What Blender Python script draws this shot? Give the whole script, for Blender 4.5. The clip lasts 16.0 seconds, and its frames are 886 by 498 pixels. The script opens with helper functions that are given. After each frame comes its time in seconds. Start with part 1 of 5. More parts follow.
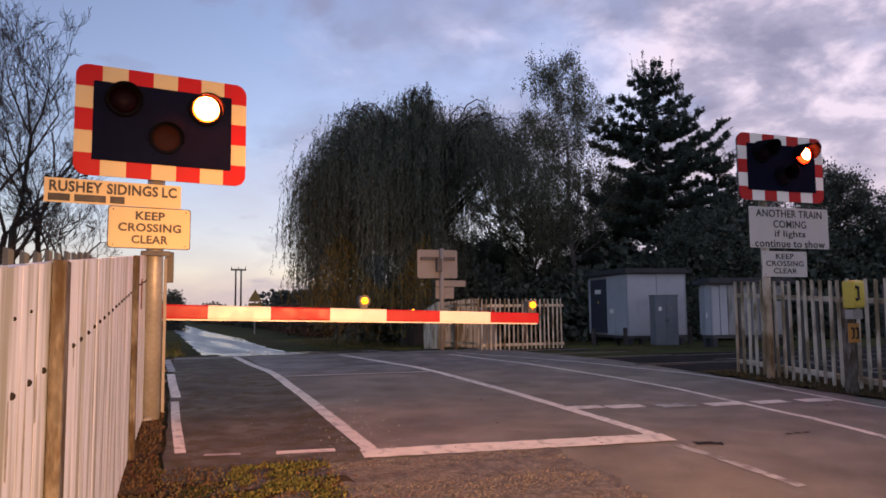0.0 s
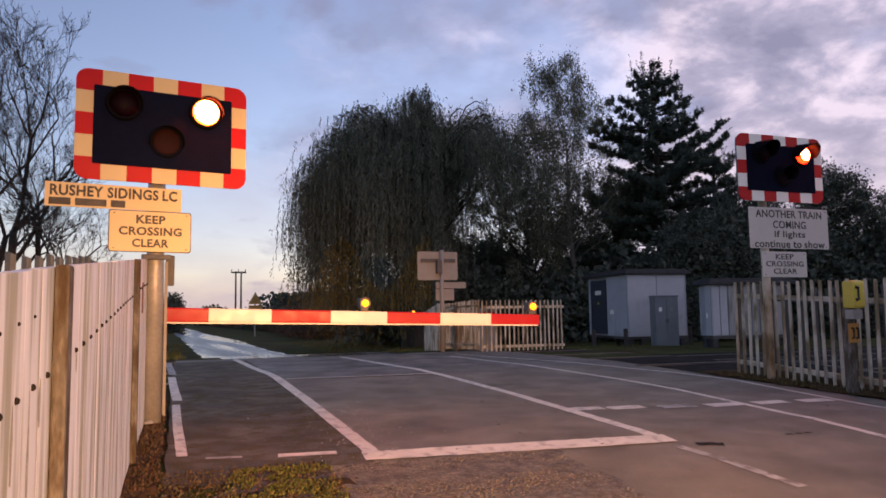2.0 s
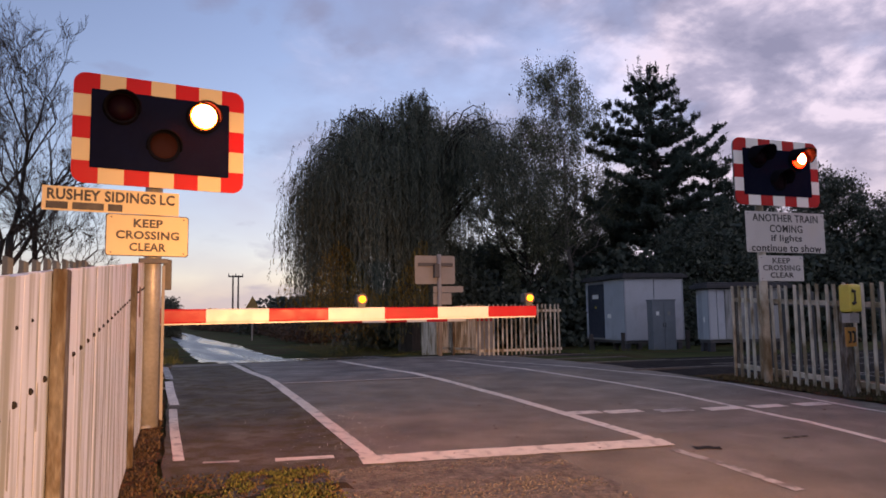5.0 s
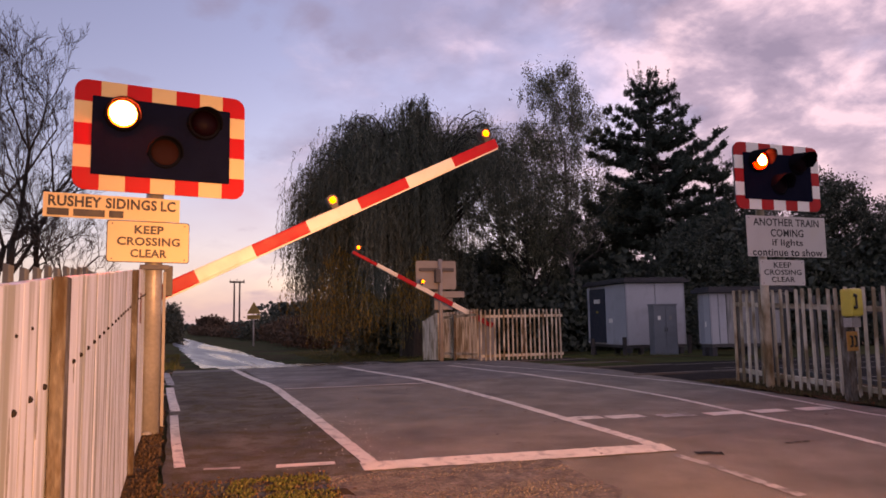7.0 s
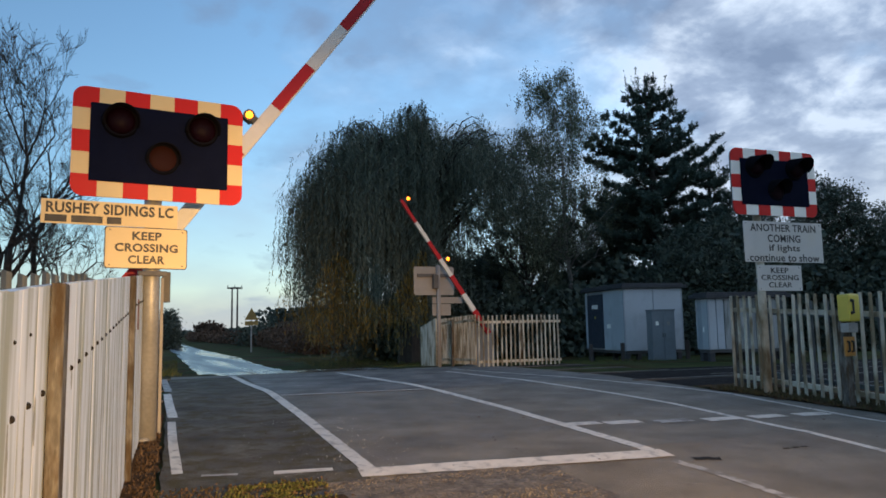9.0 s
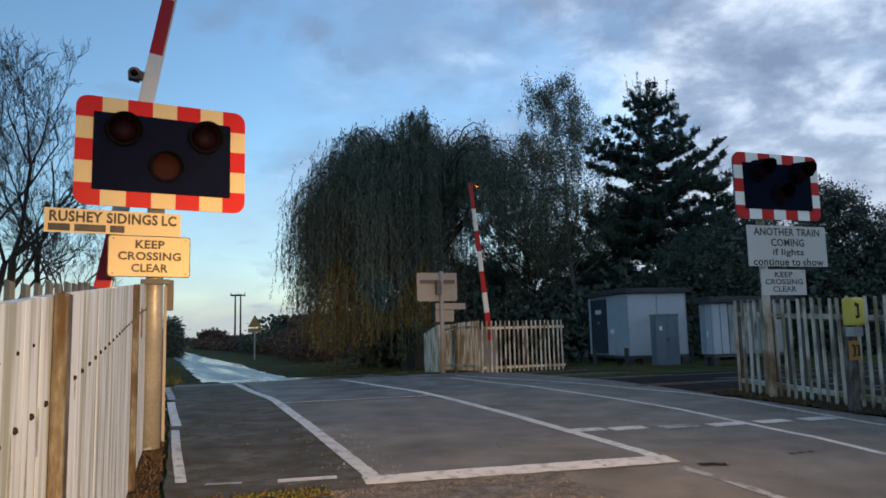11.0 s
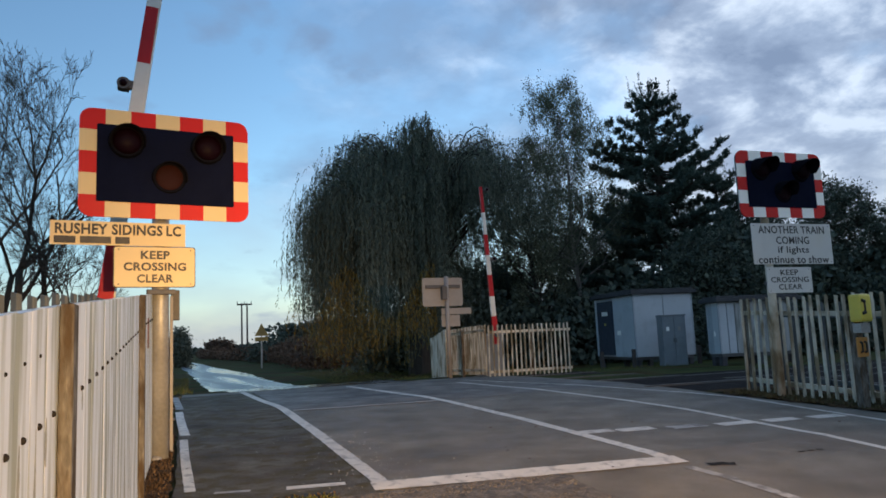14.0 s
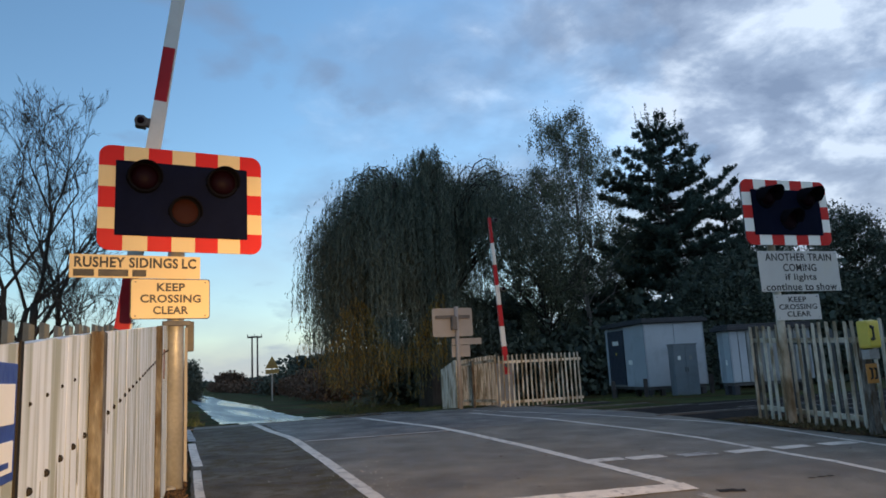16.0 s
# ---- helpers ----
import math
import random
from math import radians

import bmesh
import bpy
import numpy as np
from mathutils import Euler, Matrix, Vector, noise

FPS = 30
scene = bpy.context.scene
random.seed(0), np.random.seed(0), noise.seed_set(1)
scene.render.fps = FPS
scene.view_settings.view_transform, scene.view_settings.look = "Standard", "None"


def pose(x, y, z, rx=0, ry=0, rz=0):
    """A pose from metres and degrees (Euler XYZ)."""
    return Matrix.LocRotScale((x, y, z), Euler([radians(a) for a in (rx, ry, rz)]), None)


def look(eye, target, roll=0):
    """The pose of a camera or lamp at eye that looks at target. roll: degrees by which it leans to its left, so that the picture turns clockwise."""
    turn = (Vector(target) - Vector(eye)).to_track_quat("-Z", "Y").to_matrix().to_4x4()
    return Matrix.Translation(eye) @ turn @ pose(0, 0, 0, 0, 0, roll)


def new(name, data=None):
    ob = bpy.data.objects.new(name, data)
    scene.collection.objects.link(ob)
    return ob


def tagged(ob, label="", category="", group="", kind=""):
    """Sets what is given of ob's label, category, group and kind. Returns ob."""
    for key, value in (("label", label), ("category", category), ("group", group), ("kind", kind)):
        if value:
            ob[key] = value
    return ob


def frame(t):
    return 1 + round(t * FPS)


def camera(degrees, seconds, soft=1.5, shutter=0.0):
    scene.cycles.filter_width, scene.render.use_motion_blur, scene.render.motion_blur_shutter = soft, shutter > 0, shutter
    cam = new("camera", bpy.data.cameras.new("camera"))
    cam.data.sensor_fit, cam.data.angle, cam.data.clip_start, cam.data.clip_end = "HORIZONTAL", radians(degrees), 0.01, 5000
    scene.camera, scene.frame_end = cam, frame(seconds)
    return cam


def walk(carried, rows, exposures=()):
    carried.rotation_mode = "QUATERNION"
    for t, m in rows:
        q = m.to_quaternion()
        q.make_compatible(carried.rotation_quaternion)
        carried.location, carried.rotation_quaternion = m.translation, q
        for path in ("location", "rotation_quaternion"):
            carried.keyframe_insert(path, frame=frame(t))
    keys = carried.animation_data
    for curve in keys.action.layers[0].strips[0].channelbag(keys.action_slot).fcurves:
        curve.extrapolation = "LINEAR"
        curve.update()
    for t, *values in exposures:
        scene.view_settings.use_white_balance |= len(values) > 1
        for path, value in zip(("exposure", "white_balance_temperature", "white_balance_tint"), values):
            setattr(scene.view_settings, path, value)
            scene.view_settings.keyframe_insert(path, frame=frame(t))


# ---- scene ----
cam = camera(63, 16.0, soft=1.7)
PATH = [
    (0, pose(-0.000, 0.017, 0.823, 94.983, 0.556, 0.005)),
    (0.5, pose(-0.002, 0.011, 0.822, 94.970, 0.604, -0.016)),
    (1, pose(-0.000, 0.011, 0.823, 94.987, 0.703, 0.016)),
    (1.5, pose(-0.003, 0.013, 0.825, 95.018, 0.760, 0.028)),
    (2, pose(-0.003, 0.009, 0.826, 95.111, 0.822, 0.021)),
    (2.5, pose(-0.003, 0.007, 0.825, 95.210, 0.812, 0.006)),
    (3, pose(-0.004, 0.008, 0.826, 95.264, 0.800, -0.061)),
    (3.5, pose(-0.004, 0.007, 0.825, 95.284, 0.819, -0.127)),
    (4, pose(-0.004, 0.006, 0.825, 95.295, 0.812, -0.182)),
    (6.5, pose(-0.000, 0.005, 0.828, 95.739, 0.956, -0.093)),
    (7, pose(0.001, 0.004, 0.829, 95.823, 1.004, -0.068)),
    (7.5, pose(-0.000, 0.003, 0.829, 95.932, 1.026, -0.093)),
    (8, pose(0.002, 0.001, 0.829, 96.041, 1.028, -0.112)),
    (8.5, pose(0.000, -0.001, 0.829, 96.162, 1.025, -0.177)),
    (9, pose(0.003, -0.004, 0.829, 96.277, 1.090, -0.219)),
    (11.5, pose(0.001, 0.002, 0.834, 96.829, 1.564, 0.146)),
    (12, pose(0.002, -0.000, 0.829, 96.879, 1.715, 0.224)),
    (12.5, pose(0.000, 0.000, 0.830, 96.904, 1.837, 0.222)),
    (13, pose(0.003, -0.003, 0.831, 96.923, 1.999, 0.235)),
    (13.5, pose(0.004, -0.004, 0.830, 96.972, 2.215, 0.309)),
    (14, pose(0.009, -0.007, 0.828, 97.171, 2.544, 0.573)),
    (14.5, pose(0.020, -0.014, 0.826, 97.604, 2.837, 0.872)),
    (15, pose(0.026, -0.043, 0.821, 98.313, 3.016, 1.205)),
    (15.5, pose(0.016, -0.079, 0.811, 99.110, 3.064, 1.410)),
    (16, pose(0.015, -0.108, 0.807, 99.662, 2.944, 1.412)),
]
# times at which the flashing red lamps change sides, the right one first; then both go out
TURNS = (0.14, 0.56, 0.88, 1.25, 1.66, 1.93, 2.37, 2.74, 3.06, 3.45, 3.86, 4.17, 4.55, 4.9, 5.28, 5.63, 6.06, 6.36, 6.76, 7.16, 7.44, 7.86)
OFF = 8.26
RIGHT_ON, LEFT_ON, DARK = (1.04, 7300, 42), (1.07, 8600, 62), (1.07, 6000, 9)
EXPO = [(0.0, *RIGHT_ON)]
for i, t in enumerate(TURNS):
    a, b = (RIGHT_ON, LEFT_ON) if i % 2 == 0 else (LEFT_ON, RIGHT_ON)
    EXPO += [(t - 0.04, *a), (t + 0.04, *b)]
EXPO += [(OFF - 0.04, *RIGHT_ON), (OFF + 0.04, *DARK), (16.0, *DARK)]
walk(cam, PATH, EXPO)

# ---- world and light ----
ROAD = radians(20.0)            # the road runs 20 degrees to the left of the world's y


def W(u, s, z=0.0):
    """Road place (u across, s along, z up) in the world."""
    return Vector((u * math.cos(ROAD) - s * math.sin(ROAD), u * math.sin(ROAD) + s * math.cos(ROAD), z))


def RP(u, s, z=0.0, turn=0.0):
    """Pose in the road's directions, turned further by some degrees."""
    return Matrix.Translation(W(u, s, z)) @ Matrix.Rotation(ROAD + radians(turn), 4, "Z")


PROFILE = ((-60, -0.75), (-8, -0.6), (0, -0.33), (4.3, 0.0), (9.0, 0.12), (12.5, 0.10), (15, 0.04), (21, -0.4), (400, -0.4))


PROFILE_S, PROFILE_Z = np.array([p[0] for p in PROFILE]), np.array([p[1] for p in PROFILE])


def zg(s):
    """Height of the ground along the road: a low ramp up to the tracks."""
    return float(np.interp(s, PROFILE_S, PROFILE_Z))


SIDE_S, SIDE_Z = (6.5, 8.0, 13.0, 15.0, 17.0, 21.0), (0.0, -0.19, -0.18, -0.14, -0.03, 0.0)


def zu(u, s):
    """Height of the ground at a road place: beside the crossing the track bed and its margin lie lower than the deck."""
    return zg(s) + float(np.interp(s, SIDE_S, SIDE_Z)) * min(1.0, max(0.0, (u - 7.3) / 0.9))


def zw(x, y):
    return zu(x * math.cos(ROAD) + y * math.sin(ROAD), -x * math.sin(ROAD) + y * math.cos(ROAD))


world = bpy.data.worlds.new("dusk_sky")
scene.world = world
world.use_nodes = True
wn, wl = world.node_tree.nodes, world.node_tree.links
wn.clear()


def wnode(kind, **values):
    n = wn.new(kind)
    for k, v in values.items():
        n.inputs[k].default_value = v
    return n


sky = wn.new("ShaderNodeTexSky")
sky.sky_type = "NISHITA"
sky.sun_disc = False
sky.sun_elevation, sky.sun_rotation = radians(8.0), radians(38.0)
sky.air_density, sky.dust_density, sky.ozone_density = 1.0, 0.05, 2.2
coord = wn.new("ShaderNodeTexCoord")


def wmath(op, a, b):
    n = wn.new("ShaderNodeMath")
    n.operation = op
    for port, v in zip(n.inputs, (a, b)):
        if isinstance(v, (int, float)):
            port.default_value = v
        else:
            wl.new(v, port)
    return n.outputs[0]


def wdot(way):
    n = wn.new("ShaderNodeVectorMath")
    n.operation = "DOT_PRODUCT"
    n.inputs[1].default_value = way
    wl.new(coord.outputs["Generated"], n.inputs[0])
    return n.outputs["Value"]


def wramp(fac, *stops):
    n = wn.new("ShaderNodeValToRGB")
    while len(n.color_ramp.elements) < len(stops):
        n.color_ramp.elements.new(0.5)
    for e, (at, colour) in zip(n.color_ramp.elements, stops):
        e.position, e.color = at, (*colour, 1)
    wl.new(fac, n.inputs["Fac"])
    return n.outputs["Color"]


def wmix(fac, a, b):
    n = wn.new("ShaderNodeMix")
    n.data_type = "RGBA"
    wl.new(fac, n.inputs["Factor"])
    wl.new(a, n.inputs["A"])
    if isinstance(b, tuple):
        n.inputs["B"].default_value = (*b, 1)
    else:
        wl.new(b, n.inputs["B"])
    return n.outputs["Result"]


# the clouds lie in a flat layer overhead, so they shrink towards the horizon
xyz = wn.new("ShaderNodeSeparateXYZ")
wl.new(coord.outputs["Generated"], xyz.inputs[0])
rise = wmath("ADD", wmath("MAXIMUM", xyz.outputs["Z"], 0.0), 0.3)
layer = wn.new("ShaderNodeCombineXYZ")
wl.new(wmath("DIVIDE", xyz.outputs["X"], rise), layer.inputs["X"])
wl.new(wmath("DIVIDE", xyz.outputs["Y"], rise), layer.inputs["Y"])


def cloud_noise(size, detail, rough, place, bend=0.3):
    m = wn.new("ShaderNodeMapping")
    m.inputs["Location"].default_value, m.inputs["Rotation"].default_value = place, (0, 0, radians(-24))
    wl.new(layer.outputs[0], m.inputs["Vector"])
    n = wnode("ShaderNodeTexNoise", Scale=size, Detail=detail, Roughness=rough, Distortion=bend)
    wl.new(m.outputs[0], n.inputs["Vector"])
    return n.outputs["Fac"]


GREY = ((0, 0, 0), (1, 1, 1))
# a bank of mottled cloud in the east, thinner overhead, with open sky in the west
bank = wmath("ADD", cloud_noise(1.6, 6.0, 0.55, (0.4, 0.2, 0.0), 0.1), wdot((0.62, 0.0, -0.12)))
cover = wramp(bank, (0.36, GREY[0]), (0.66, GREY[1]))
tone = wmath("ADD", cloud_noise(5.0, 8.0, 0.56, (3.1, 1.7, 0.0), 0.15), wdot((0.2, 0.0, -0.1)))
shade = wramp(tone, (0.4, (0.92, 1.18, 1.66)), (0.53, (1.45, 1.76, 2.28)), (0.66, (2.8, 3.1, 3.5)))
mixed = wmix(cover, sky.outputs[0], shade)
# loose grey wisps before it
wisps = wramp(cloud_noise(3.0, 6.0, 0.5, (2.4, 5.9, 0.0), 0.1), (0.6, GREY[0]), (0.72, (0.8, 0.8, 0.8)))
mixed = wmix(wisps, mixed, (0.86, 1.12, 1.6))
# a pale bank of haze and low cloud round the horizon, in long streaks
low = wmath("ADD", cloud_noise(0.8, 5.0, 0.5, (7.0, 2.0, 0.0), 0.1), wmath("MULTIPLY", xyz.outputs["Z"], -2.2))
mixed = wmix(wramp(low, (0.02, GREY[0]), (0.42, (0.85, 0.85, 0.85))), mixed, (1.75, 1.95, 2.2))
bg = wnode("ShaderNodeBackground", Strength=0.13)
# the west is duller than the east, where the sun went behind the cloud
fade = wn.new("ShaderNodeMapRange")
fade.inputs["From Min"].default_value, fade.inputs["From Max"].default_value = -0.5, 0.6
fade.inputs["To Min"].default_value, fade.inputs["To Max"].default_value = 0.9, 1.04
wl.new(wdot((0.9, 0.1, 0.25)), fade.inputs["Value"])
dull = wn.new("ShaderNodeVectorMath")
dull.operation = "SCALE"
wl.new(mixed, dull.inputs[0])
wl.new(fade.outputs[0], dull.inputs["Scale"])
wl.new(dull.outputs[0], bg.inputs["Color"])
wl.new(bg.outputs[0], wn.new("ShaderNodeOutputWorld").inputs["Surface"])

sun_data = bpy.data.lights.new("sun", "SUN")
sun_data.energy, sun_data.angle, sun_data.color = 0.5, radians(12), (1.0, 0.86, 0.72)
sun = new("sun", sun_data)
sun.matrix_world = look((30, 60, 8), (0, 0, 0))

# the headlamps of a car that waits on the road behind
for u, aim in ((1.5, 0.95), (2.7, 2.5)):
    beam = bpy.data.lights.new("headlamp", "SPOT")
    beam.energy, beam.color, beam.shadow_soft_size = 2100, (1.0, 0.55, 0.19), 0.07
    beam.spot_size, beam.spot_blend = radians(41), 0.85
    new("headlamp", beam).matrix_world = look(W(u, -4.5, 0.92), W(aim, 4.5, 0.05))

# ---- materials ----


def material(name, colour, rough=0.7, metal=0.0, spread=0.12, scale=6.0, fine=60.0, bump=0.15, stain=None, stain_amount=0.0, stain_scale=1.5, stretch=(1, 1, 1),
             spec=0.5, per_piece=0.0, emit=None, power=0.0, rough_spread=0.1, alpha=1.0):
    """A procedural surface: base colour varied at two scales, stains, fine relief, varied gloss."""
    m = bpy.data.materials.new(name)
    m.use_nodes = True
    n, l = m.node_tree.nodes, m.node_tree.links
    b = n["Principled BSDF"]
    b.inputs["Metallic"].default_value, b.inputs["Specular IOR Level"].default_value = metal, spec
    tc = n.new("ShaderNodeTexCoord")
    mp = n.new("ShaderNodeMapping")
    mp.inputs["Scale"].default_value = stretch
    l.new(tc.outputs["Object"], mp.inputs["Vector"])
    if per_piece:
        info = n.new("ShaderNodeObjectInfo")
        add = n.new("ShaderNodeVectorMath")
        add.operation = "MULTIPLY_ADD"
        add.inputs[1].default_value = (7.3, 5.1, 9.7)
        l.new(info.outputs["Random"], add.inputs[0])
        l.new(mp.outputs[0], add.inputs[2])
        vector = add.outputs[0]
    else:
        vector = mp.outputs[0]

    def tex(size, detail=5.0):
        t = n.new("ShaderNodeTexNoise")
        t.inputs["Scale"].default_value, t.inputs["Detail"].default_value = size, detail
        l.new(vector, t.inputs["Vector"])
        return t.outputs["Fac"]

    def ramp(fac, lo, hi, c0, c1):
        r = n.new("ShaderNodeValToRGB")
        r.color_ramp.elements[0].position, r.color_ramp.elements[1].position = lo, hi
        r.color_ramp.elements[0].color, r.color_ramp.elements[1].color = (*c0, 1), (*c1, 1)
        l.new(fac, r.inputs["Fac"])
        return r.outputs["Color"]

    def mix(kind, fac, a, c):
        x = n.new("ShaderNodeMix")
        x.data_type, x.blend_type = "RGBA", kind
        for port, v in (("Factor", fac), ("A", a), ("B", c)):
            if isinstance(v, (int, float)):
                x.inputs[port].default_value = v
            elif isinstance(v, tuple):
                x.inputs[port].default_value = (*v, 1)
            else:
                l.new(v, x.inputs[port])
        return x.outputs["Result"]

    coarse, grain = tex(scale), tex(fine, 3.0)
    lo, hi = tuple(c * (1 - spread) for c in colour), tuple(min(1, c * (1 + spread)) for c in colour)
    col = ramp(coarse, 0.3, 0.7, lo, hi)
    col = mix("MULTIPLY", 1.0, col, ramp(grain, 0.3, 0.7, (1 - spread,) * 3, (1.0,) * 3))
    if stain:
        col = mix("MIX", ramp(tex(stain_scale, 8.0), 0.62 - 0.3 * stain_amount, 0.76 - 0.3 * stain_amount, (0,) * 3, (min(1, 0.4 + stain_amount),) * 3), col, stain)
    if per_piece:
        col = mix("MULTIPLY", 1.0, col, ramp(info.outputs["Random"], 0.0, 1.0, (1 - per_piece,) * 3, (1.0,) * 3))
    l.new(col, b.inputs["Base Color"])
    l.new(ramp(tex(scale * 2.3), 0.3, 0.7, (max(0.02, rough - rough_spread),) * 3, (min(1, rough + rough_spread),) * 3), b.inputs["Roughness"])
    if bump:
        bp = n.new("ShaderNodeBump")
        bp.inputs["Strength"].default_value, bp.inputs["Distance"].default_value = bump, 0.01
        l.new(grain, bp.inputs["Height"])
        l.new(bp.outputs[0], b.inputs["Normal"])
    if emit:
        b.inputs["Emission Color"].default_value, b.inputs["Emission Strength"].default_value = (*emit, 1), power
    return m


GRASS = material("grass_ground", (0.06, 0.075, 0.028), 0.95, spec=0.03, spread=0.45, scale=0.9, fine=26, bump=0.9, stain=(0.06, 0.04, 0.02), stain_amount=0.5, stain_scale=0.5)
SOIL = material("leafy_soil", (0.075, 0.05, 0.03), 0.95, spec=0.05, spread=0.5, scale=7, fine=55, bump=1.0, stain=(0.11, 0.06, 0.025), stain_amount=0.4, stain_scale=18)
MOSS = material("moss", (0.07, 0.085, 0.018), 0.95, spec=0.05, spread=0.5, scale=8, fine=70, bump=1.0, stain=(0.05, 0.036, 0.024), stain_amount=0.85, stain_scale=4)
ASPHALT = material("asphalt", (0.208, 0.191, 0.16), 0.66, spread=0.32, scale=1.6, fine=150, bump=0.7, spec=0.2, stain=(0.165, 0.152, 0.136), stain_amount=0.35, stain_scale=1.4, rough_spread=0.16)
DECK = material("crossing_deck_asphalt", (0.19, 0.175, 0.157), 0.62, spec=0.25, spread=0.38, scale=2.0, fine=70, bump=0.5, stain=(0.08, 0.077, 0.074), stain_amount=0.35, stain_scale=1.2, rough_spread=0.15)
FOOTWAY = material("footway_asphalt", (0.125, 0.116, 0.098), 0.78, spread=0.45, scale=2.6, fine=75, bump=0.9, spec=0.15, stain=(0.07, 0.06, 0.03), stain_amount=0.5, stain_scale=7, rough_spread=0.12)
CHIPPINGS = material("rough_asphalt", (0.145, 0.128, 0.108), 0.8, spread=0.55, scale=14, fine=45, bump=1.0)
LINE = material("road_paint", (0.68, 0.64, 0.57), 0.6, spread=0.12, scale=5, fine=90, bump=0.4, stain=(0.26, 0.25, 0.23), stain_amount=0.33, stain_scale=12)
WORN = material("worn_road_paint", (0.42, 0.41, 0.39), 0.65, spread=0.2, scale=5, fine=90, bump=0.4, stain=(0.15, 0.14, 0.125), stain_amount=0.52, stain_scale=11)
BALLAST = material("ballast", (0.03, 0.028, 0.027), 0.95, spec=0.05, spread=0.5, scale=6, fine=40, bump=1.0)
STEEL = material("rail_steel", (0.62, 0.56, 0.5), 0.45, 0.0, spread=0.25, scale=3, fine=50, bump=0.1)
BOARD_WHITE = material("white_sheeting", (0.76, 0.81, 0.85), 0.5, spread=0.05, scale=2.2, fine=30, bump=0.1, stain=(0.33, 0.35, 0.27), stain_amount=0.52, stain_scale=1.2, stretch=(13, 13, 0.9), per_piece=0.05)
PALE_MAT = material("white_painted_steel", (0.64, 0.6, 0.49), 0.6, spread=0.16, scale=5, fine=50, bump=0.15, stain=(0.2, 0.16, 0.095), stain_amount=0.58, stain_scale=5, stretch=(1, 1, 0.4), per_piece=0.25)
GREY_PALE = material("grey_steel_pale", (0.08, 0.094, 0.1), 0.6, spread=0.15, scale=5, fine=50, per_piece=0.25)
RUST_POST = material("weathered_post", (0.17, 0.16, 0.14), 0.9, spread=0.5, scale=14, fine=70, bump=1.0, spec=0.12, stain=(0.06, 0.042, 0.024), stain_amount=0.5, stain_scale=20, stretch=(1, 1, 0.3))
GALV = material("galvanised_steel", (0.3, 0.3, 0.29), 0.5, 0.35, spread=0.15, scale=5, fine=40, bump=0.08)
BOLT = material("blackened_bolt", (0.02, 0.018, 0.016), 0.7, spread=0.2, spec=0.1)
RAIL_SIDE = material("rusty_rail", (0.06, 0.058, 0.056), 0.5, spread=0.3, scale=4, fine=40)
DARK_STEEL = material("dark_grey_steel", (0.07, 0.07, 0.072), 0.6, spread=0.2, scale=5)
SIGN_WHITE = material("reflective_white_sheet", (0.86, 0.84, 0.78), 0.45, spread=0.03, scale=3, fine=120, bump=0.02)
# white sheeting with the headlamps' warm return put into its colour
SIGN_LAMPLIT = material("lamplit_reflective_sheet", (0.68, 0.52, 0.26), 0.45, spec=0.18, spread=0.04, scale=3, fine=120, bump=0.02)
SIGN_BACK = material("dull_grey_plate_back", (0.24, 0.23, 0.22), 0.6, spread=0.1, scale=4, fine=50)
SIGN_OLD = material("weathered_white_plate", (0.52, 0.51, 0.48), 0.55, spread=0.06, scale=4, fine=80, bump=0.05, stain=(0.5, 0.48, 0.42), stain_amount=0.3, stain_scale=4)
SIGN_RED = material("reflective_red_sheet", (0.52, 0.012, 0.01), 0.42, spec=0.18, spread=0.05, scale=3, fine=120, bump=0.02)
SIGN_BLACK = material("black_paint", (0.012, 0.012, 0.012), 0.5, spread=0.1, bump=0.0)
SIGNAL_BLACK = material("matt_black_board", (0.0055, 0.0075, 0.02), 0.9, spread=0.15, scale=4, fine=60, bump=0.05, spec=0.06)
LENS_RIM_RED = material("lit_red_lens_edge", (0.6, 0.02, 0.01), 0.3, spread=0.02, bump=0.0, emit=(1.0, 0.02, 0.003), power=9.0)
HOOD_BLACK = material("sooty_black_visor", (0.007, 0.007, 0.01), 0.95, spread=0.1, scale=5, fine=60, bump=0.02, spec=0.03)
LENS_OFF = material("unlit_red_lens", (0.008, 0.0018, 0.0045), 0.5, spec=0.06, spread=0.1, fine=150, bump=0.2)
LENS_AMBER = material("unlit_amber_lens", (0.028, 0.0095, 0.008), 0.6, spec=0.06, spread=0.1, fine=170, bump=0.3)
LENS_RED = material("lit_red_lens", (0.6, 0.02, 0.01), 0.3, spread=0.02, bump=0.0, emit=(1.0, 0.1, 0.02), power=215.0)
LENS_RIM = material("lit_red_lens_rim", (0.6, 0.02, 0.01), 0.3, spread=0.02, bump=0.0, emit=(1.0, 0.17, 0.012), power=5.0)
BOOM_LIT = material("lit_amber_lens", (0.7, 0.3, 0.02), 0.3, spread=0.02, bump=0.0, emit=(1.0, 0.2, 0.004), power=4.0)
BOOM_RED = material("boom_red", (0.37, 0.015, 0.02), 0.4, spec=0.18, spread=0.08, scale=4, fine=60, bump=0.03, stain=(0.3, 0.03, 0.03), stain_amount=0.2, stain_scale=6)
BOOM_WHITE = material("boom_white", (0.6, 0.585, 0.54), 0.42, spread=0.05, scale=4, fine=60, bump=0.03, stain=(0.5, 0.48, 0.42), stain_amount=0.2, stain_scale=6)
YELLOW = material("yellow_box_paint", (0.52, 0.43, 0.06), 0.4, spread=0.08, scale=5, fine=60, bump=0.04)
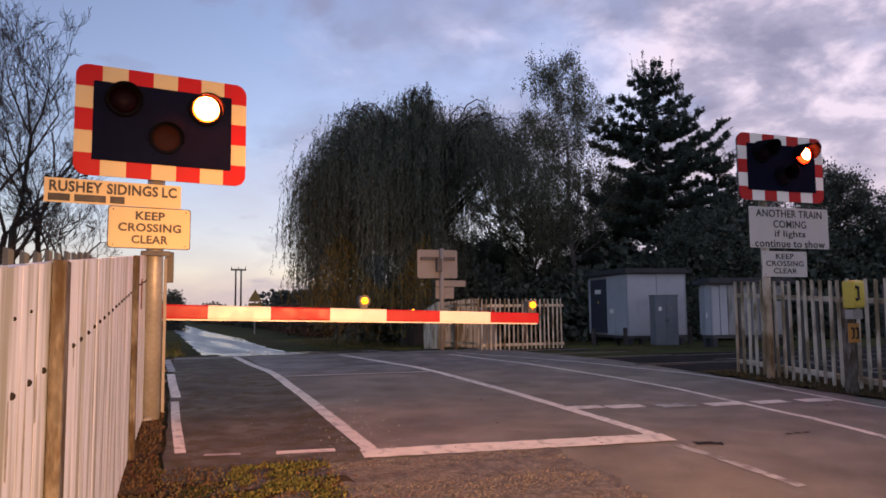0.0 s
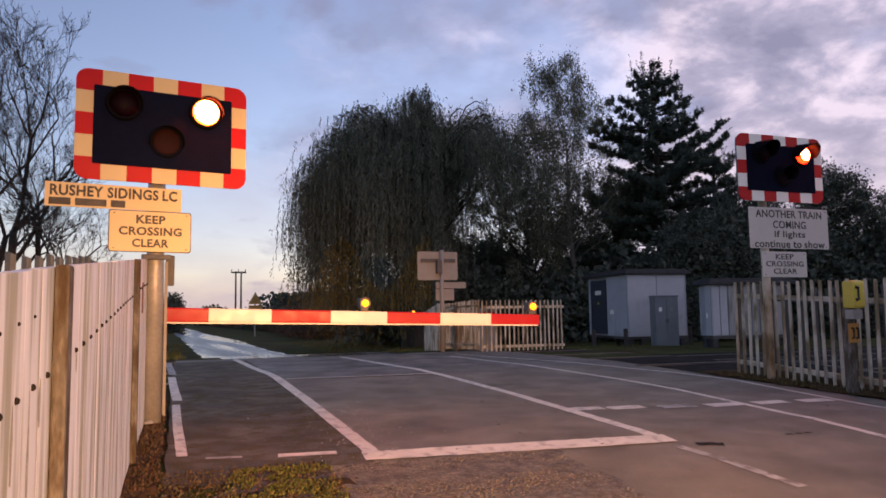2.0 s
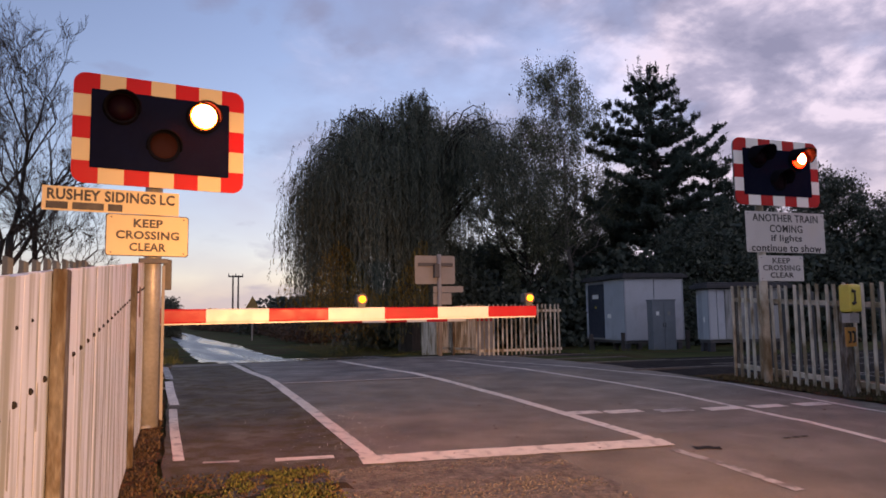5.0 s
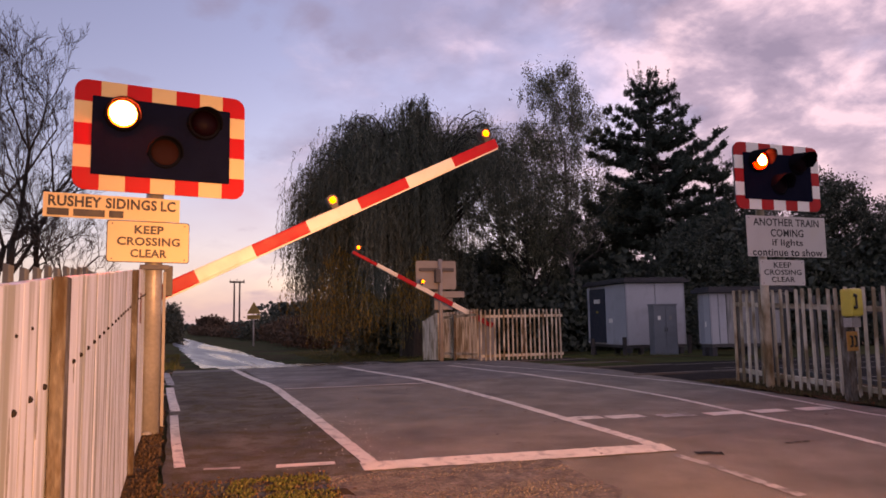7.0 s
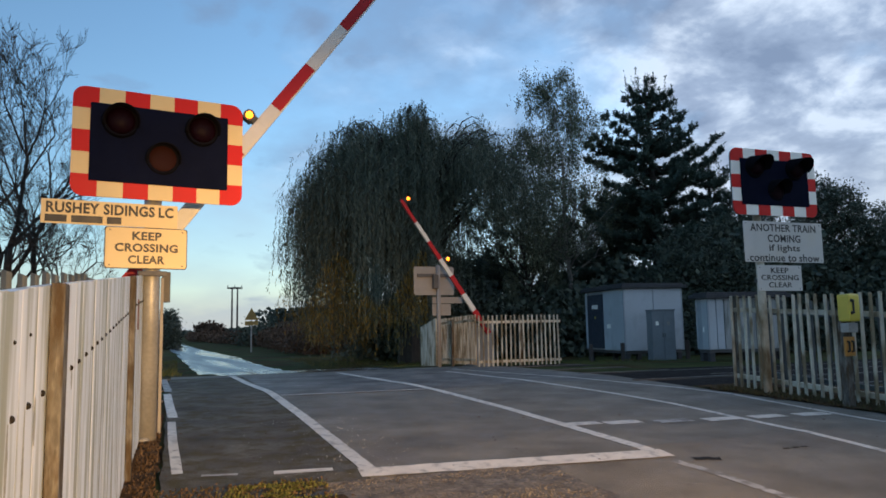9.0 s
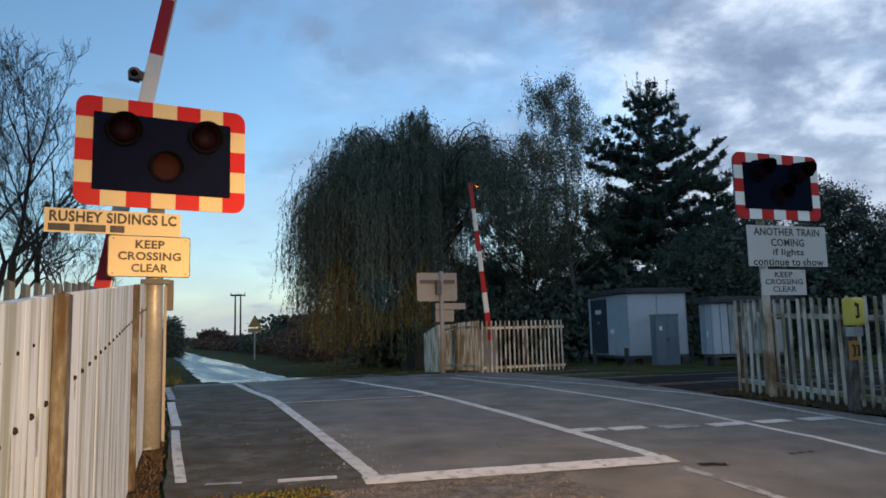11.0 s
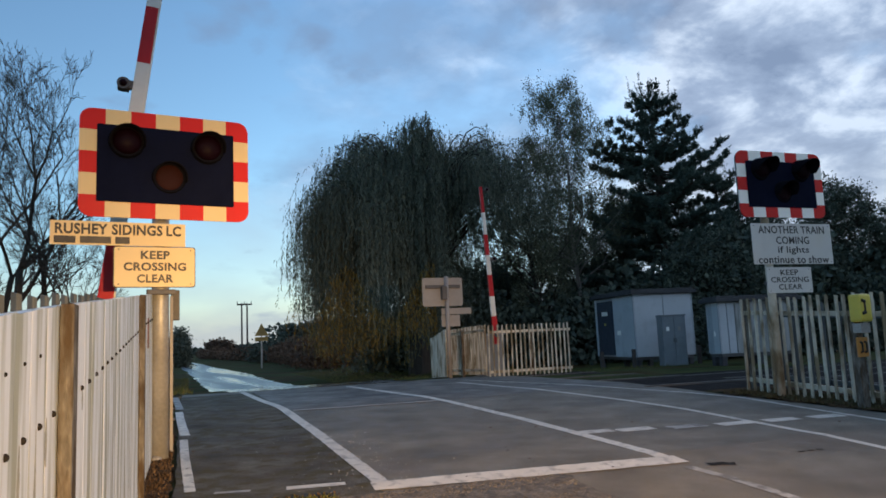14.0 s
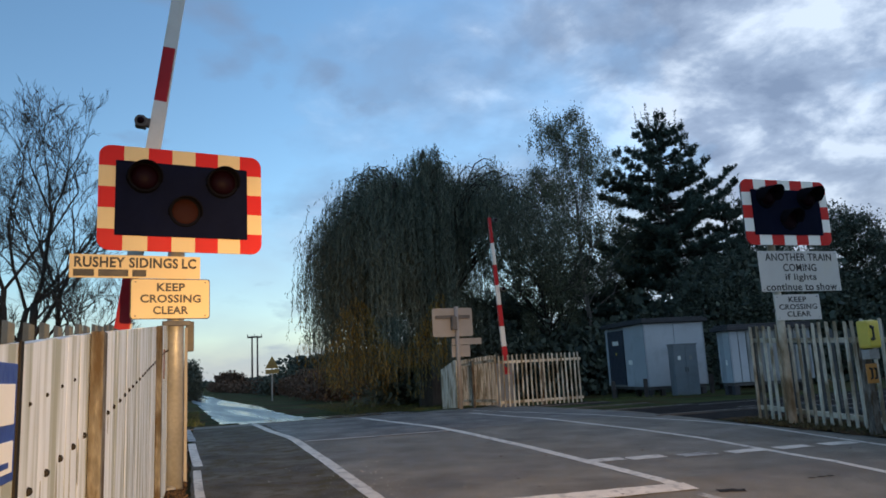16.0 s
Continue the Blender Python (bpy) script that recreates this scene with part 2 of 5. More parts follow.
DULL_YELLOW = material("dull_yellow_plate", (0.28, 0.2, 0.06), 0.6, spread=0.15)
ORANGE = material("orange_decal", (0.42, 0.2, 0.04), 0.5, spread=0.1)
BLUE = material("blue_plate", (0.03, 0.07, 0.3), 0.4, spread=0.06)
HUT_WALL = material("hut_panel", (0.4, 0.43, 0.465), 0.6, spread=0.06, scale=1.2, fine=30, bump=0.05, stain=(0.3, 0.32, 0.34), stain_amount=0.25, stain_scale=2)
STREAKED = material("streaked_sheet", (0.3, 0.31, 0.31), 0.7, spread=0.1, scale=3, fine=30, stain=(0.12, 0.13, 0.12), stain_amount=0.35, stain_scale=2, stretch=(5, 5, 0.6), per_piece=0.3)
RUST_STRAP = material("rusty_strap", (0.16, 0.07, 0.05), 0.8, spread=0.3, scale=20, fine=80)
STREAK = material("run_off_stain", (0.44, 0.44, 0.36), 0.6, spread=0.25, scale=30, fine=90, bump=0.05)
HUT_TRIM = material("hut_trim", (0.3, 0.33, 0.36), 0.6, spread=0.1)
HUT_ROOF_AND_FEET = material("roof_felt_and_shaded_feet", (0.045, 0.045, 0.05), 0.85, spread=0.2, scale=3, fine=40, bump=0.3)
HUT_DOOR = material("dark_blue_door", (0.03, 0.04, 0.06), 0.5, spread=0.1)
CABINET = material("grey_cabinet_paint", (0.17, 0.19, 0.21), 0.55, spread=0.1, scale=3, fine=30)
CONCRETE = material("concrete", (0.26, 0.25, 0.23), 0.9, spread=0.2, scale=3, fine=40, bump=0.4)
BARK = material("dark_bark", (0.045, 0.036, 0.028), 0.95, spread=0.35, scale=6, fine=40, bump=0.8, stretch=(1, 1, 0.3))
BIRCH_BARK = material("birch_bark", (0.2, 0.18, 0.16), 0.9, spread=0.4, scale=5, fine=30, bump=0.5)
WOOD_POLE = material("wooden_pole", (0.06, 0.05, 0.045), 0.9, spread=0.2)


def wet_material(name, along):
    """Wet asphalt: a film of water in long streaks along the lane, duller between them, with rippled gloss."""
    m = material(name, (0.09, 0.092, 0.096), 0.3, spread=0.4, scale=0.9, fine=20, bump=0.1, spec=0.9)
    n, l = m.node_tree.nodes, m.node_tree.links
    tc, mp = n.new("ShaderNodeTexCoord"), n.new("ShaderNodeMapping")
    mp.vector_type = "TEXTURE"
    mp.inputs["Rotation"].default_value, mp.inputs["Scale"].default_value = (0, 0, along), (0.8, 13.0, 1)
    l.new(tc.outputs["Object"], mp.inputs["Vector"])
    t = n.new("ShaderNodeTexNoise")
    t.inputs["Scale"].default_value, t.inputs["Detail"].default_value = 1.0, 7.0
    l.new(mp.outputs[0], t.inputs["Vector"])
    r = n.new("ShaderNodeValToRGB")
    r.color_ramp.elements[0].position, r.color_ramp.elements[0].color = 0.42, (0.13, 0.13, 0.13, 1)
    r.color_ramp.elements[1].position, r.color_ramp.elements[1].color = 0.62, (0.4, 0.4, 0.4, 1)
    l.new(t.outputs["Fac"], r.inputs["Fac"])
    l.new(r.outputs["Color"], n["Principled BSDF"].inputs["Roughness"])
    return m


def leaf_material(name, colour, other, rough=0.7):
    m = bpy.data.materials.new(name)
    m.use_nodes = True
    n, l = m.node_tree.nodes, m.node_tree.links
    b = n["Principled BSDF"]
    geo = n.new("ShaderNodeNewGeometry")
    r = n.new("ShaderNodeValToRGB")
    r.color_ramp.elements[0].color, r.color_ramp.elements[1].color = (*colour, 1), (*other, 1)
    l.new(geo.outputs["Random Per Island"], r.inputs["Fac"])
    l.new(r.outputs[0], b.inputs["Base Color"])
    b.inputs["Roughness"].default_value, b.inputs["Specular IOR Level"].default_value = rough, 0.12
    b.inputs["Transmission Weight"].default_value = 0.0
    return m


WET = wet_material("wet_asphalt", ROAD + radians(3))
WILLOW_LEAF = leaf_material("willow_leaf", (0.055, 0.07, 0.058), (0.11, 0.125, 0.09))
WILLOW_PALE = leaf_material("pale_willow_leaf", (0.085, 0.1, 0.078), (0.16, 0.17, 0.12))
WILLOW_YELLOW = leaf_material("autumn_lamplit_willow_leaf", (0.13, 0.105, 0.035), (0.25, 0.175, 0.05))
BIRCH_LEAF = leaf_material("birch_leaf", (0.06, 0.074, 0.052), (0.125, 0.13, 0.08))
PINE_LEAF = leaf_material("pine_needles", (0.045, 0.07, 0.064), (0.09, 0.118, 0.092))
DARK_LEAF = leaf_material("dark_leaf", (0.048, 0.064, 0.056), (0.095, 0.11, 0.08))
HEDGE_LEAF = leaf_material("hedge_leaf", (0.06, 0.042, 0.03), (0.14, 0.085, 0.055))
STONE = leaf_material("stone_chips", (0.05, 0.045, 0.04), (0.19, 0.17, 0.145), 0.9)
PEBBLE = leaf_material("pale_pebble", (0.25, 0.25, 0.25), (0.7, 0.7, 0.7), 0.35)
GRASS_BLADE = leaf_material("grass_blade", (0.05, 0.07, 0.02), (0.13, 0.12, 0.04))
WEED = leaf_material("withered_weed", (0.045, 0.04, 0.02), (0.1, 0.085, 0.04))
DEAD_LEAF = leaf_material("dead_leaf", (0.04, 0.028, 0.019), (0.11, 0.072, 0.042))

# ---- building helpers ----


def thing(name, m, label, category, group="", kind=""):
    ob = new(name)
    ob.empty_display_size = 0.1
    ob.matrix_basis = m
    return tagged(ob, label, category, group, kind)


def part(name, bm, mat, parent=None, label="", m=None, smooth=False):
    """Links a bmesh (or a mesh) as one object under a thing or a part."""
    if isinstance(bm, bpy.types.Mesh):
        me = bm
    else:
        me = bpy.data.meshes.new(name)
        bm.to_mesh(me)
        bm.free()
    for one in (mat if isinstance(mat, (list, tuple)) else [mat]):
        if len(me.materials) < (len(mat) if isinstance(mat, (list, tuple)) else 1):
            me.materials.append(one)
    if smooth:
        me.polygons.foreach_set("use_smooth", [True] * len(me.polygons))
    ob = new(name, me)
    if parent is not None:
        ob.parent = parent
    if m is not None:
        ob.matrix_basis = m
    return tagged(ob, label)


def box(x0, x1, y0, y1, z0, z1, bevel=0.0, bm=None, mat=0):
    bm = bm or bmesh.new()
    made = bmesh.ops.create_cube(bm, size=1.0, matrix=Matrix.Translation(((x0 + x1) / 2, (y0 + y1) / 2, (z0 + z1) / 2)) @ Matrix.Diagonal((x1 - x0, y1 - y0, z1 - z0, 1)))
    faces = {f for v in made["verts"] for f in v.link_faces}
    if bevel:
        edges = {e for v in made["verts"] for e in v.link_edges}
        faces |= set(bmesh.ops.bevel(bm, geom=list(edges), offset=bevel, segments=2, affect="EDGES", profile=0.6)["faces"])
    for f in faces:
        if f.is_valid:
            f.material_index = mat
    return bm


def tube(p0, p1, r0, r1=None, seg=16, bm=None, mat=0, caps=True):
    bm = bm or bmesh.new()
    p0, p1 = Vector(p0), Vector(p1)
    d = p1 - p0
    m = Matrix.Translation((p0 + p1) / 2) @ d.to_track_quat("Z", "Y").to_matrix().to_4x4()
    made = bmesh.ops.create_cone(bm, cap_ends=caps, segments=seg, radius1=r0, radius2=r0 if r1 is None else r1, depth=d.length, matrix=m)
    for f in {f for v in made["verts"] for f in v.link_faces}:
        f.material_index = mat
    return bm


def plate(w, h, t, radius=0.03, bm=None, front=0.0):
    """An upright plate with rounded corners, its face towards -y at y = front."""
    bm = bm or bmesh.new()
    pts = []
    for cx, cz, a0 in ((w / 2 - radius, h / 2 - radius, 0), (-w / 2 + radius, h / 2 - radius, 90), (-w / 2 + radius, -h / 2 + radius, 180), (w / 2 - radius, -h / 2 + radius, 270)):
        for k in range(6):
            a = radians(a0 + 18 * k)
            pts.append((cx + radius * math.cos(a), cz + radius * math.sin(a)))
    f0 = [bm.verts.new((x, front, z)) for x, z in pts]
    f1 = [bm.verts.new((x, front + t, z)) for x, z in pts]
    n = len(pts)
    bm.faces.new(f0)
    bm.faces.new(f1[::-1])
    for i in range(n):
        bm.faces.new((f0[i], f1[i], f1[(i + 1) % n], f0[(i + 1) % n]))
    bmesh.ops.recalc_face_normals(bm, faces=bm.faces[:])
    return bm


def lettering(text, width, height, mat, parent, x, y, z, bold=0.034):
    """One line of raised writing, a part for each word, its face towards -y, centred at x, z."""
    def shape(body):
        cu = bpy.data.curves.new("word", "FONT")
        cu.body, cu.size, cu.extrude, cu.offset = body, 1.0, 0.004, bold
        cu.resolution_u, cu.space_character = 3, 1.06
        ob = bpy.data.objects.new("word", cu)
        me = bpy.data.meshes.new_from_object(ob)
        bpy.data.objects.remove(ob)
        co = np.empty(len(me.vertices) * 3)
        me.vertices.foreach_get("co", co)
        return me, co.reshape(-1, 3)

    whole = shape(text)[1]
    low, high = whole[:, 1].min(), whole[:, 1].max()
    words = [shape(word) for word in text.split()]
    gap = 0.3
    total = sum(float(np.ptp(co[:, 0])) for _, co in words) + gap * (len(words) - 1)
    at = -total / 2
    for me, co in words:
        out = np.empty_like(co)
        out[:, 0] = (co[:, 0] - co[:, 0].min() + at) * width / total
        out[:, 2] = (co[:, 1] - (low + high) / 2) * height / (high - low)
        out[:, 1] = -(co[:, 2] - co[:, 2].min()) * 0.2
        at += float(np.ptp(co[:, 0])) + gap
        me.vertices.foreach_set("co", out.ravel())
        me.materials.clear()
        part("word", me, mat, parent, m=Matrix.Translation((x, y, z)))


def mesh_of(name, verts, faces, mat_index=None):
    me = bpy.data.meshes.new(name)
    me.from_pydata([tuple(v) for v in verts], [], faces)
    if mat_index is not None:
        me.polygons.foreach_set("material_index", mat_index)
    return me


def ribbon(points, width, lift, sub=1.0, wear=0.0):
    """A flat strip along road points (u, s), laid on the ground as a skin of paint."""
    pts = []
    for (u0, s0), (u1, s1) in zip(points, points[1:]):
        n = max(1, int(math.hypot(u1 - u0, s1 - s0) / sub))
        pts += [(u0 + (u1 - u0) * i / n, s0 + (s1 - s0) * i / n) for i in range(n)]
    pts.append(points[-1])
    for p in PROFILE_S:
        for i in range(len(pts) - 1):
            s0, s1 = pts[i][1], pts[i + 1][1]
            if s0 < p < s1:
                k = (p - s0) / (s1 - s0)
                pts.insert(i + 1, (pts[i][0] + (pts[i + 1][0] - pts[i][0]) * k, float(p)))
                break
    bm = bmesh.new()
    rows = []
    g = random.Random(int(1000 * abs(points[0][0] + points[0][1])))
    for i, (u, s) in enumerate(pts):
        a, b = pts[max(0, i - 1)], pts[min(len(pts) - 1, i + 1)]
        du, ds = b[0] - a[0], b[1] - a[1]
        k = math.hypot(du, ds) or 1.0
        nu, ns = ds / k * width / 2, -du / k * width / 2
        row = []
        for sign in (-1, 1):
            k = 1 + g.uniform(-wear, wear)
            uu, ss = u + sign * nu * k, s + sign * ns * k
            row.append(bm.verts.new(W(uu, ss, zg(ss) + lift)))
        rows.append(row)
    for a, b in zip(rows, rows[1:]):
        bm.faces.new((a[0], a[1], b[1], b[0]))
    for f in bm.faces:
        f.normal_update()
        if f.normal.z < 0:
            f.normal_flip()
    return bm


def sheet(us_, ss_, lift, rough=0.0, edge=0.0, seed=1):
    """A patch of ground over a grid of road places, that follows the ramp."""
    rnd = random.Random(seed)
    ss_ = sorted(set(ss_) | {float(p) for p in PROFILE_S if ss_[0] < p < ss_[-1]})
    bm = bmesh.new()
    grid = []
    for s in ss_:
        row = []
        for i, u in enumerate(us_):
            du = rnd.uniform(-edge, edge) if i in (0, len(us_) - 1) else 0
            row.append(bm.verts.new(W(u + du, s, zu(u, s) + lift + rnd.uniform(-rough, rough))))
        grid.append(row)
    for a, b in zip(grid, grid[1:]):
        for i in range(len(a) - 1):
            bm.faces.new((a[i], a[i + 1], b[i + 1], b[i]))
    return bm


def steps(a, b, d):
    n = max(1, round((b - a) / d))
    return [a + (b - a) * i / n for i in range(n + 1)]

# ---- ground, road, tracks ----
far_s = [-3000, -600, -150, -60, -30, -16, -8, -4] + steps(-2, 40, 1.0) + [50, 70, 100, 150, 260, 400, 800, 3000]
far_u = [-3000, -600, -150, -60, -30, -15, -8, -5, -3, -1.5, -0.6, 0, 1, 2.5, 4, 5.5, 6.5, 7.3, 8.2, 10, 13, 18, 25, 40, 70, 150, 600, 3000]
tagged(part("ground", sheet(far_u, far_s, -0.012), GRASS), "dull green rough grass beside the road", "ground", kind="structure")
tagged(part("road", sheet([-0.05, 1.0, 2.0, 3.0, 4.0, 5.0, 5.86], steps(-30, 13.6, 0.4), 0.0), ASPHALT), "dark grey damp asphalt of the road over the tracks", "road", kind="structure")
bm = bmesh.new()
lane, g = [], random.Random(4)
for s in steps(13.3, 43, 0.6) + [47, 51, 55, 59, 65, 71, 77, 83, 110, 140, 200]:
    a = float(np.interp(s, (13, 18, 27, 43, 59, 83, 140, 200), (0.75, 0.72, 0.57, 0.16, -0.32, -0.8, -3.0, -7))) + g.uniform(-0.08, 0.08)
    b = float(np.interp(s, (13, 18, 27, 39, 55, 80, 140, 200), (4.3, 3.6, 3.05, 2.85, 2.0, 0.9, -1.0, -5))) + g.uniform(-0.12, 0.12)
    lane.append([bm.verts.new(W(a + (b - a) * k / 4, s, zg(s) + 0.006)) for k in range(5)])
for p, q in zip(lane, lane[1:]):
    for k in range(4):
        bm.faces.new((p[k], p[k + 1], q[k + 1], q[k]))
tagged(part("road", bm, WET), "wet shining asphalt lane that runs off between fields", "road", kind="structure")
tagged(part("road_patch", sheet([0.7, 1.2, 1.6, 1.9, 2.18], steps(-6, 4.1, 0.12), 0.006, 0.003, 0.05, 7), CHIPPINGS), "coarse chippings before the stop line", "road", kind="structure")
tagged(part("verge", sheet([-0.55, -0.3, -0.1, 0.1, 0.3, 0.55, 0.86], steps(-6, 3.95, 0.12), 0.003, 0.011, 0.06, 9), MOSS), "mossy verge with brown leaves", "verge", kind="structure")
tagged(part("verge", sheet([-0.8, -0.5, -0.3, -0.18, -0.08], steps(3.8, 7.2, 0.15), 0.018, 0.014, 0.02, 11), SOIL), "brown leafy soil at the foot of the fence", "verge", kind="structure")
tagged(part("footway", sheet([-0.06, 0.3, 0.6, 0.85, 1.06], steps(3.95, 12.4, 0.2), 0.0045, 0.0012, 0.012, 21), FOOTWAY), "darker worn asphalt of the footway, with moss and grit", "footway", kind="structure")
tagged(part("crossing_deck", sheet([-0.04, 1, 2, 3, 4, 5, 5.69], steps(8.5, 12.6, 0.4), 0.0025), DECK), "darker asphalt deck between the rails", "road", kind="structure")
tagged(part("track_bed", sheet([5.72, 7.3, 8.2, 9, 12, 18, 30, 60, 140], [7.4, 8.2, 9.0, 10.0, 11.0, 12.0, 13.0], -0.008, 0.01, 0, 13), BALLAST), "dark stone ballast of the railway", "track bed", kind="structure")
tagged(part("verge", sheet([5.83, 6.05, 6.3, 6.8, 7.3], steps(1.5, 7.2, 0.12), 0.012, 0.012, 0.05, 15), SOIL), "weedy soil strip under the fence", "verge", kind="structure")

for name, pts, width, mat in (
        ("footway_edge_line", [(0.03, 4.6), (0.0, 5.8), (-0.012, 6.8)], 0.065, LINE),
        ("footway_edge_line", [(0.0, 7.05), (-0.03, 7.8), (-0.07, 9.2)], 0.085, LINE), ("footway_edge_line", [(-0.06, 9.6), (-0.15, 12.4)], 0.09, WORN),
        ("road_edge_line", [(1.1, 4.15), (1.1, 6.4), (1.07, 8.65), (0.97, 10.4), (0.9, 13.0)], 0.10, LINE), ("centre_line", [(3.0, 4.1), (3.01, 6.4), (2.95, 8.2), (2.82, 9.7), (2.66, 12.6)], 0.10, LINE),
        ("road_edge_line", [(4.48, 3.0), (4.51, 3.85), (4.5, 4.5), (4.56, 5.15), (4.65, 6.04), (4.63, 7.0), (4.53, 8.0), (4.38, 9.4), (4.33, 11.6)], 0.07, LINE),
        ("footway_edge_line", [(5.45, 3.6), (5.46, 4.6), (5.58, 5.5), (5.74, 6.5), (5.64, 7.3), (5.4, 8.15), (5.15, 9.1), (4.67, 12.3)], 0.05, LINE),
        ("stop_line", [(1.03, 4.24), (3.06, 4.07)], 0.19, LINE), ("footway_dash", [(0.56, 4.42), (0.9, 4.38)], 0.09, LINE), ("footway_dash", [(0.16, 4.5), (0.36, 4.46)], 0.05, WORN),
        ("centre_line", [(2.98, 3.9), (3.03, 3.6), (3.07, 3.0)], 0.07, WORN), ("centre_line", [(3.1, 2.75), (3.12, 0.5)], 0.07, WORN)):
    tagged(part(name, ribbon(pts, width, 0.008 if pts[0][0] < 1.2 else 0.003, 0.07, 0.07), mat), "white painted road line, worn at the edges", "road marking", kind="structure")
for u, s in ((3.16, 5.32), (3.51, 5.25), (3.94, 5.15), (4.37, 5.07), (4.83, 5.03), (5.28, 4.98)):
    tagged(part("give_way_dash", ribbon([(u - 0.16, s), (u + 0.16, s - 0.02)], 0.16, 0.004, 0.05, 0.1), LINE if u > 4.1 or u < 3.6 else WORN), "short white painted dash across the road", "road marking", "dashes across the exit lane", kind="structure")
for u in (3.9, 3.98, 4.06):
    tagged(part("tar_spot", ribbon([(u, 3.93), (u + 0.05, 3.92)], 0.025, 0.004), BOLT), "small dark tar spot on the asphalt", "road patch", "tar spots", kind="structure")
tagged(part("drain_patch", ribbon([(3.13, 3.9), (3.2, 3.88), (3.29, 3.83)], 0.085, 0.004, 0.03, 0.4), BOLT), "small dark sunken patch in the asphalt", "road patch", kind="structure")


def rail_path(s0, u):
    return s0 - 0.05 * (u - 1)


for s0 in (8.45, 9.88, 11.1, 12.45):
    bm = ribbon([(u, rail_path(s0, u)) for u in ((1.15, 2, 2.85) if s0 < 9 else (-0.05, 2, 4, 5.7))], 0.075 if s0 < 9 else 0.035, 0.008 if s0 < 9 else 0.004, 0.3, 0.2)
    tagged(part("flush_rail", bm, STEEL if s0 < 9 else DARK_STEEL), "worn steel rail sunk in the crossing", "rail", "rails", kind="structure")
    bm = bmesh.new()
    for a, b in ((5.7, 7.3), (7.3, 8.2), (8.2, 12), (12, 30), (30, 120), (-40, -0.05)):
        p, q = W(a, rail_path(s0, a), zu(a, s0)), W(b, rail_path(s0, b), zu(b, s0))
        d = (q - p).normalized()
        side = Vector((-d.y, d.x, 0))
        for w, z0, z1 in ((0.065, -0.07, -0.045), (0.03, -0.045, -0.015), (0.07, -0.015, 0.008)):
            ring = [bm.verts.new(e + side * k + Vector((0, 0, z))) for e in (p, q) for k, z in ((-w / 2, z0), (w / 2, z0), (w / 2, z1), (-w / 2, z1))]
            for i in range(4):
                bm.faces.new((ring[i], ring[(i + 1) % 4], ring[4 + (i + 1) % 4], ring[4 + i]))
    tagged(part("rail", bm, RAIL_SIDE), "brown steel running rail on dark ballast", "rail", "rails", kind="structure")

# ---- barriers ----
BOOM_REST = -1.6


def boom_lamp(parent, x, name="boom_lamp"):
    """A round amber lamp on a bracket; its lens is a ball, one half glowing, that can be turned."""
    bm = box(-0.035, 0.035, -0.03, 0.03, 0.05, 0.085, 0.006)
    box(-0.045, 0.045, -0.02, 0.07, 0.08, 0.17, 0.012, bm)
    tube((0, -0.02, 0.125), (0, -0.045, 0.125), 0.05, 0.05, 20, bm)
    housing = part(name, bm, DARK_STEEL, parent, "dark lamp housing on the boom", Matrix.Translation((x, 0, 0)))
    bm = bmesh.new()
    bmesh.ops.create_uvsphere(bm, u_segments=20, v_segments=12, radius=0.031)
    for f in bm.faces:
        f.material_index = 0 if f.calc_center_median().y < 0 else 1
    return part("lens", bm, [BOOM_LIT, LENS_OFF], housing, "round amber lens", Matrix.Translation((0, -0.045, 0.125)), smooth=True)


def make_boom(name, pivot, first, stripe, count, lamps, flip, thick0, thick1, label):
    """A tapered striped boom along local +x from its pivot."""
    root = thing(name, pivot, label, "barrier boom", "barrier booms")
    length = first + stripe * count

    def half(x):
        return (thick0 + (thick1 - thick0) * x / length) / 2

    x = -0.1
    k = 0
    while k <= count:
        x1 = first + stripe * k
        bm = bmesh.new()
        ring = []
        for xx in (x, x1):
            h, d = half(xx), half(xx) * 0.5
            ring.append([bm.verts.new((xx, sy * yy, sz * zz)) for sy, sz, yy, zz in ((-1, -1, d, h * 0.8), (1, -1, d, h * 0.8), (1, -1, d * 0.9, h), (1, 1, d * 0.9, h), (1, 1, d, h * 0.8), (-1, 1, d, h * 0.8), (-1, 1, d * 0.9, h), (-1, -1, d * 0.9, h))])
        order = [0, 5, 6, 3, 4, 1, 2, 7]
        a, b = ring
        for i in range(8):
            j = (i + 1) % 8
            bm.faces.new((a[order[i]], a[order[j]], b[order[j]], b[order[i]]))
        bm.faces.new([a[i] for i in order])
        bm.faces.new([b[i] for i in order[::-1]])
        bmesh.ops.recalc_face_normals(bm, faces=bm.faces[:])
        is_red = (k % 2 == 0) if flip else (k % 2 == 1)
        part("band", bm, BOOM_RED if is_red else BOOM_WHITE, root, "red reflective band" if is_red else "white reflective band")
        x = x1
        k += 1
    bm = bmesh.new()
    ring = [[bm.verts.new((xx, y, -half(xx) + z)) for y, z in ((-0.02, -0.012), (0.016, -0.012), (0.016, 0.002), (-0.02, 0.002))] for xx in (0.0, length - 0.01)]
    for i in range(4):
        bm.faces.new((ring[0][i], ring[0][(i + 1) % 4], ring[1][(i + 1) % 4], ring[1][i]))
    bm.faces.new(ring[0])
    bm.faces.new(ring[1][::-1])
    bmesh.ops.recalc_face_normals(bm, faces=bm.faces[:])
    part("lip", bm, BOOM_WHITE, root, "thin pale rubber lip below the boom")
    lenses = [boom_lamp(root, lx) for lx in lamps]
    return root, lenses


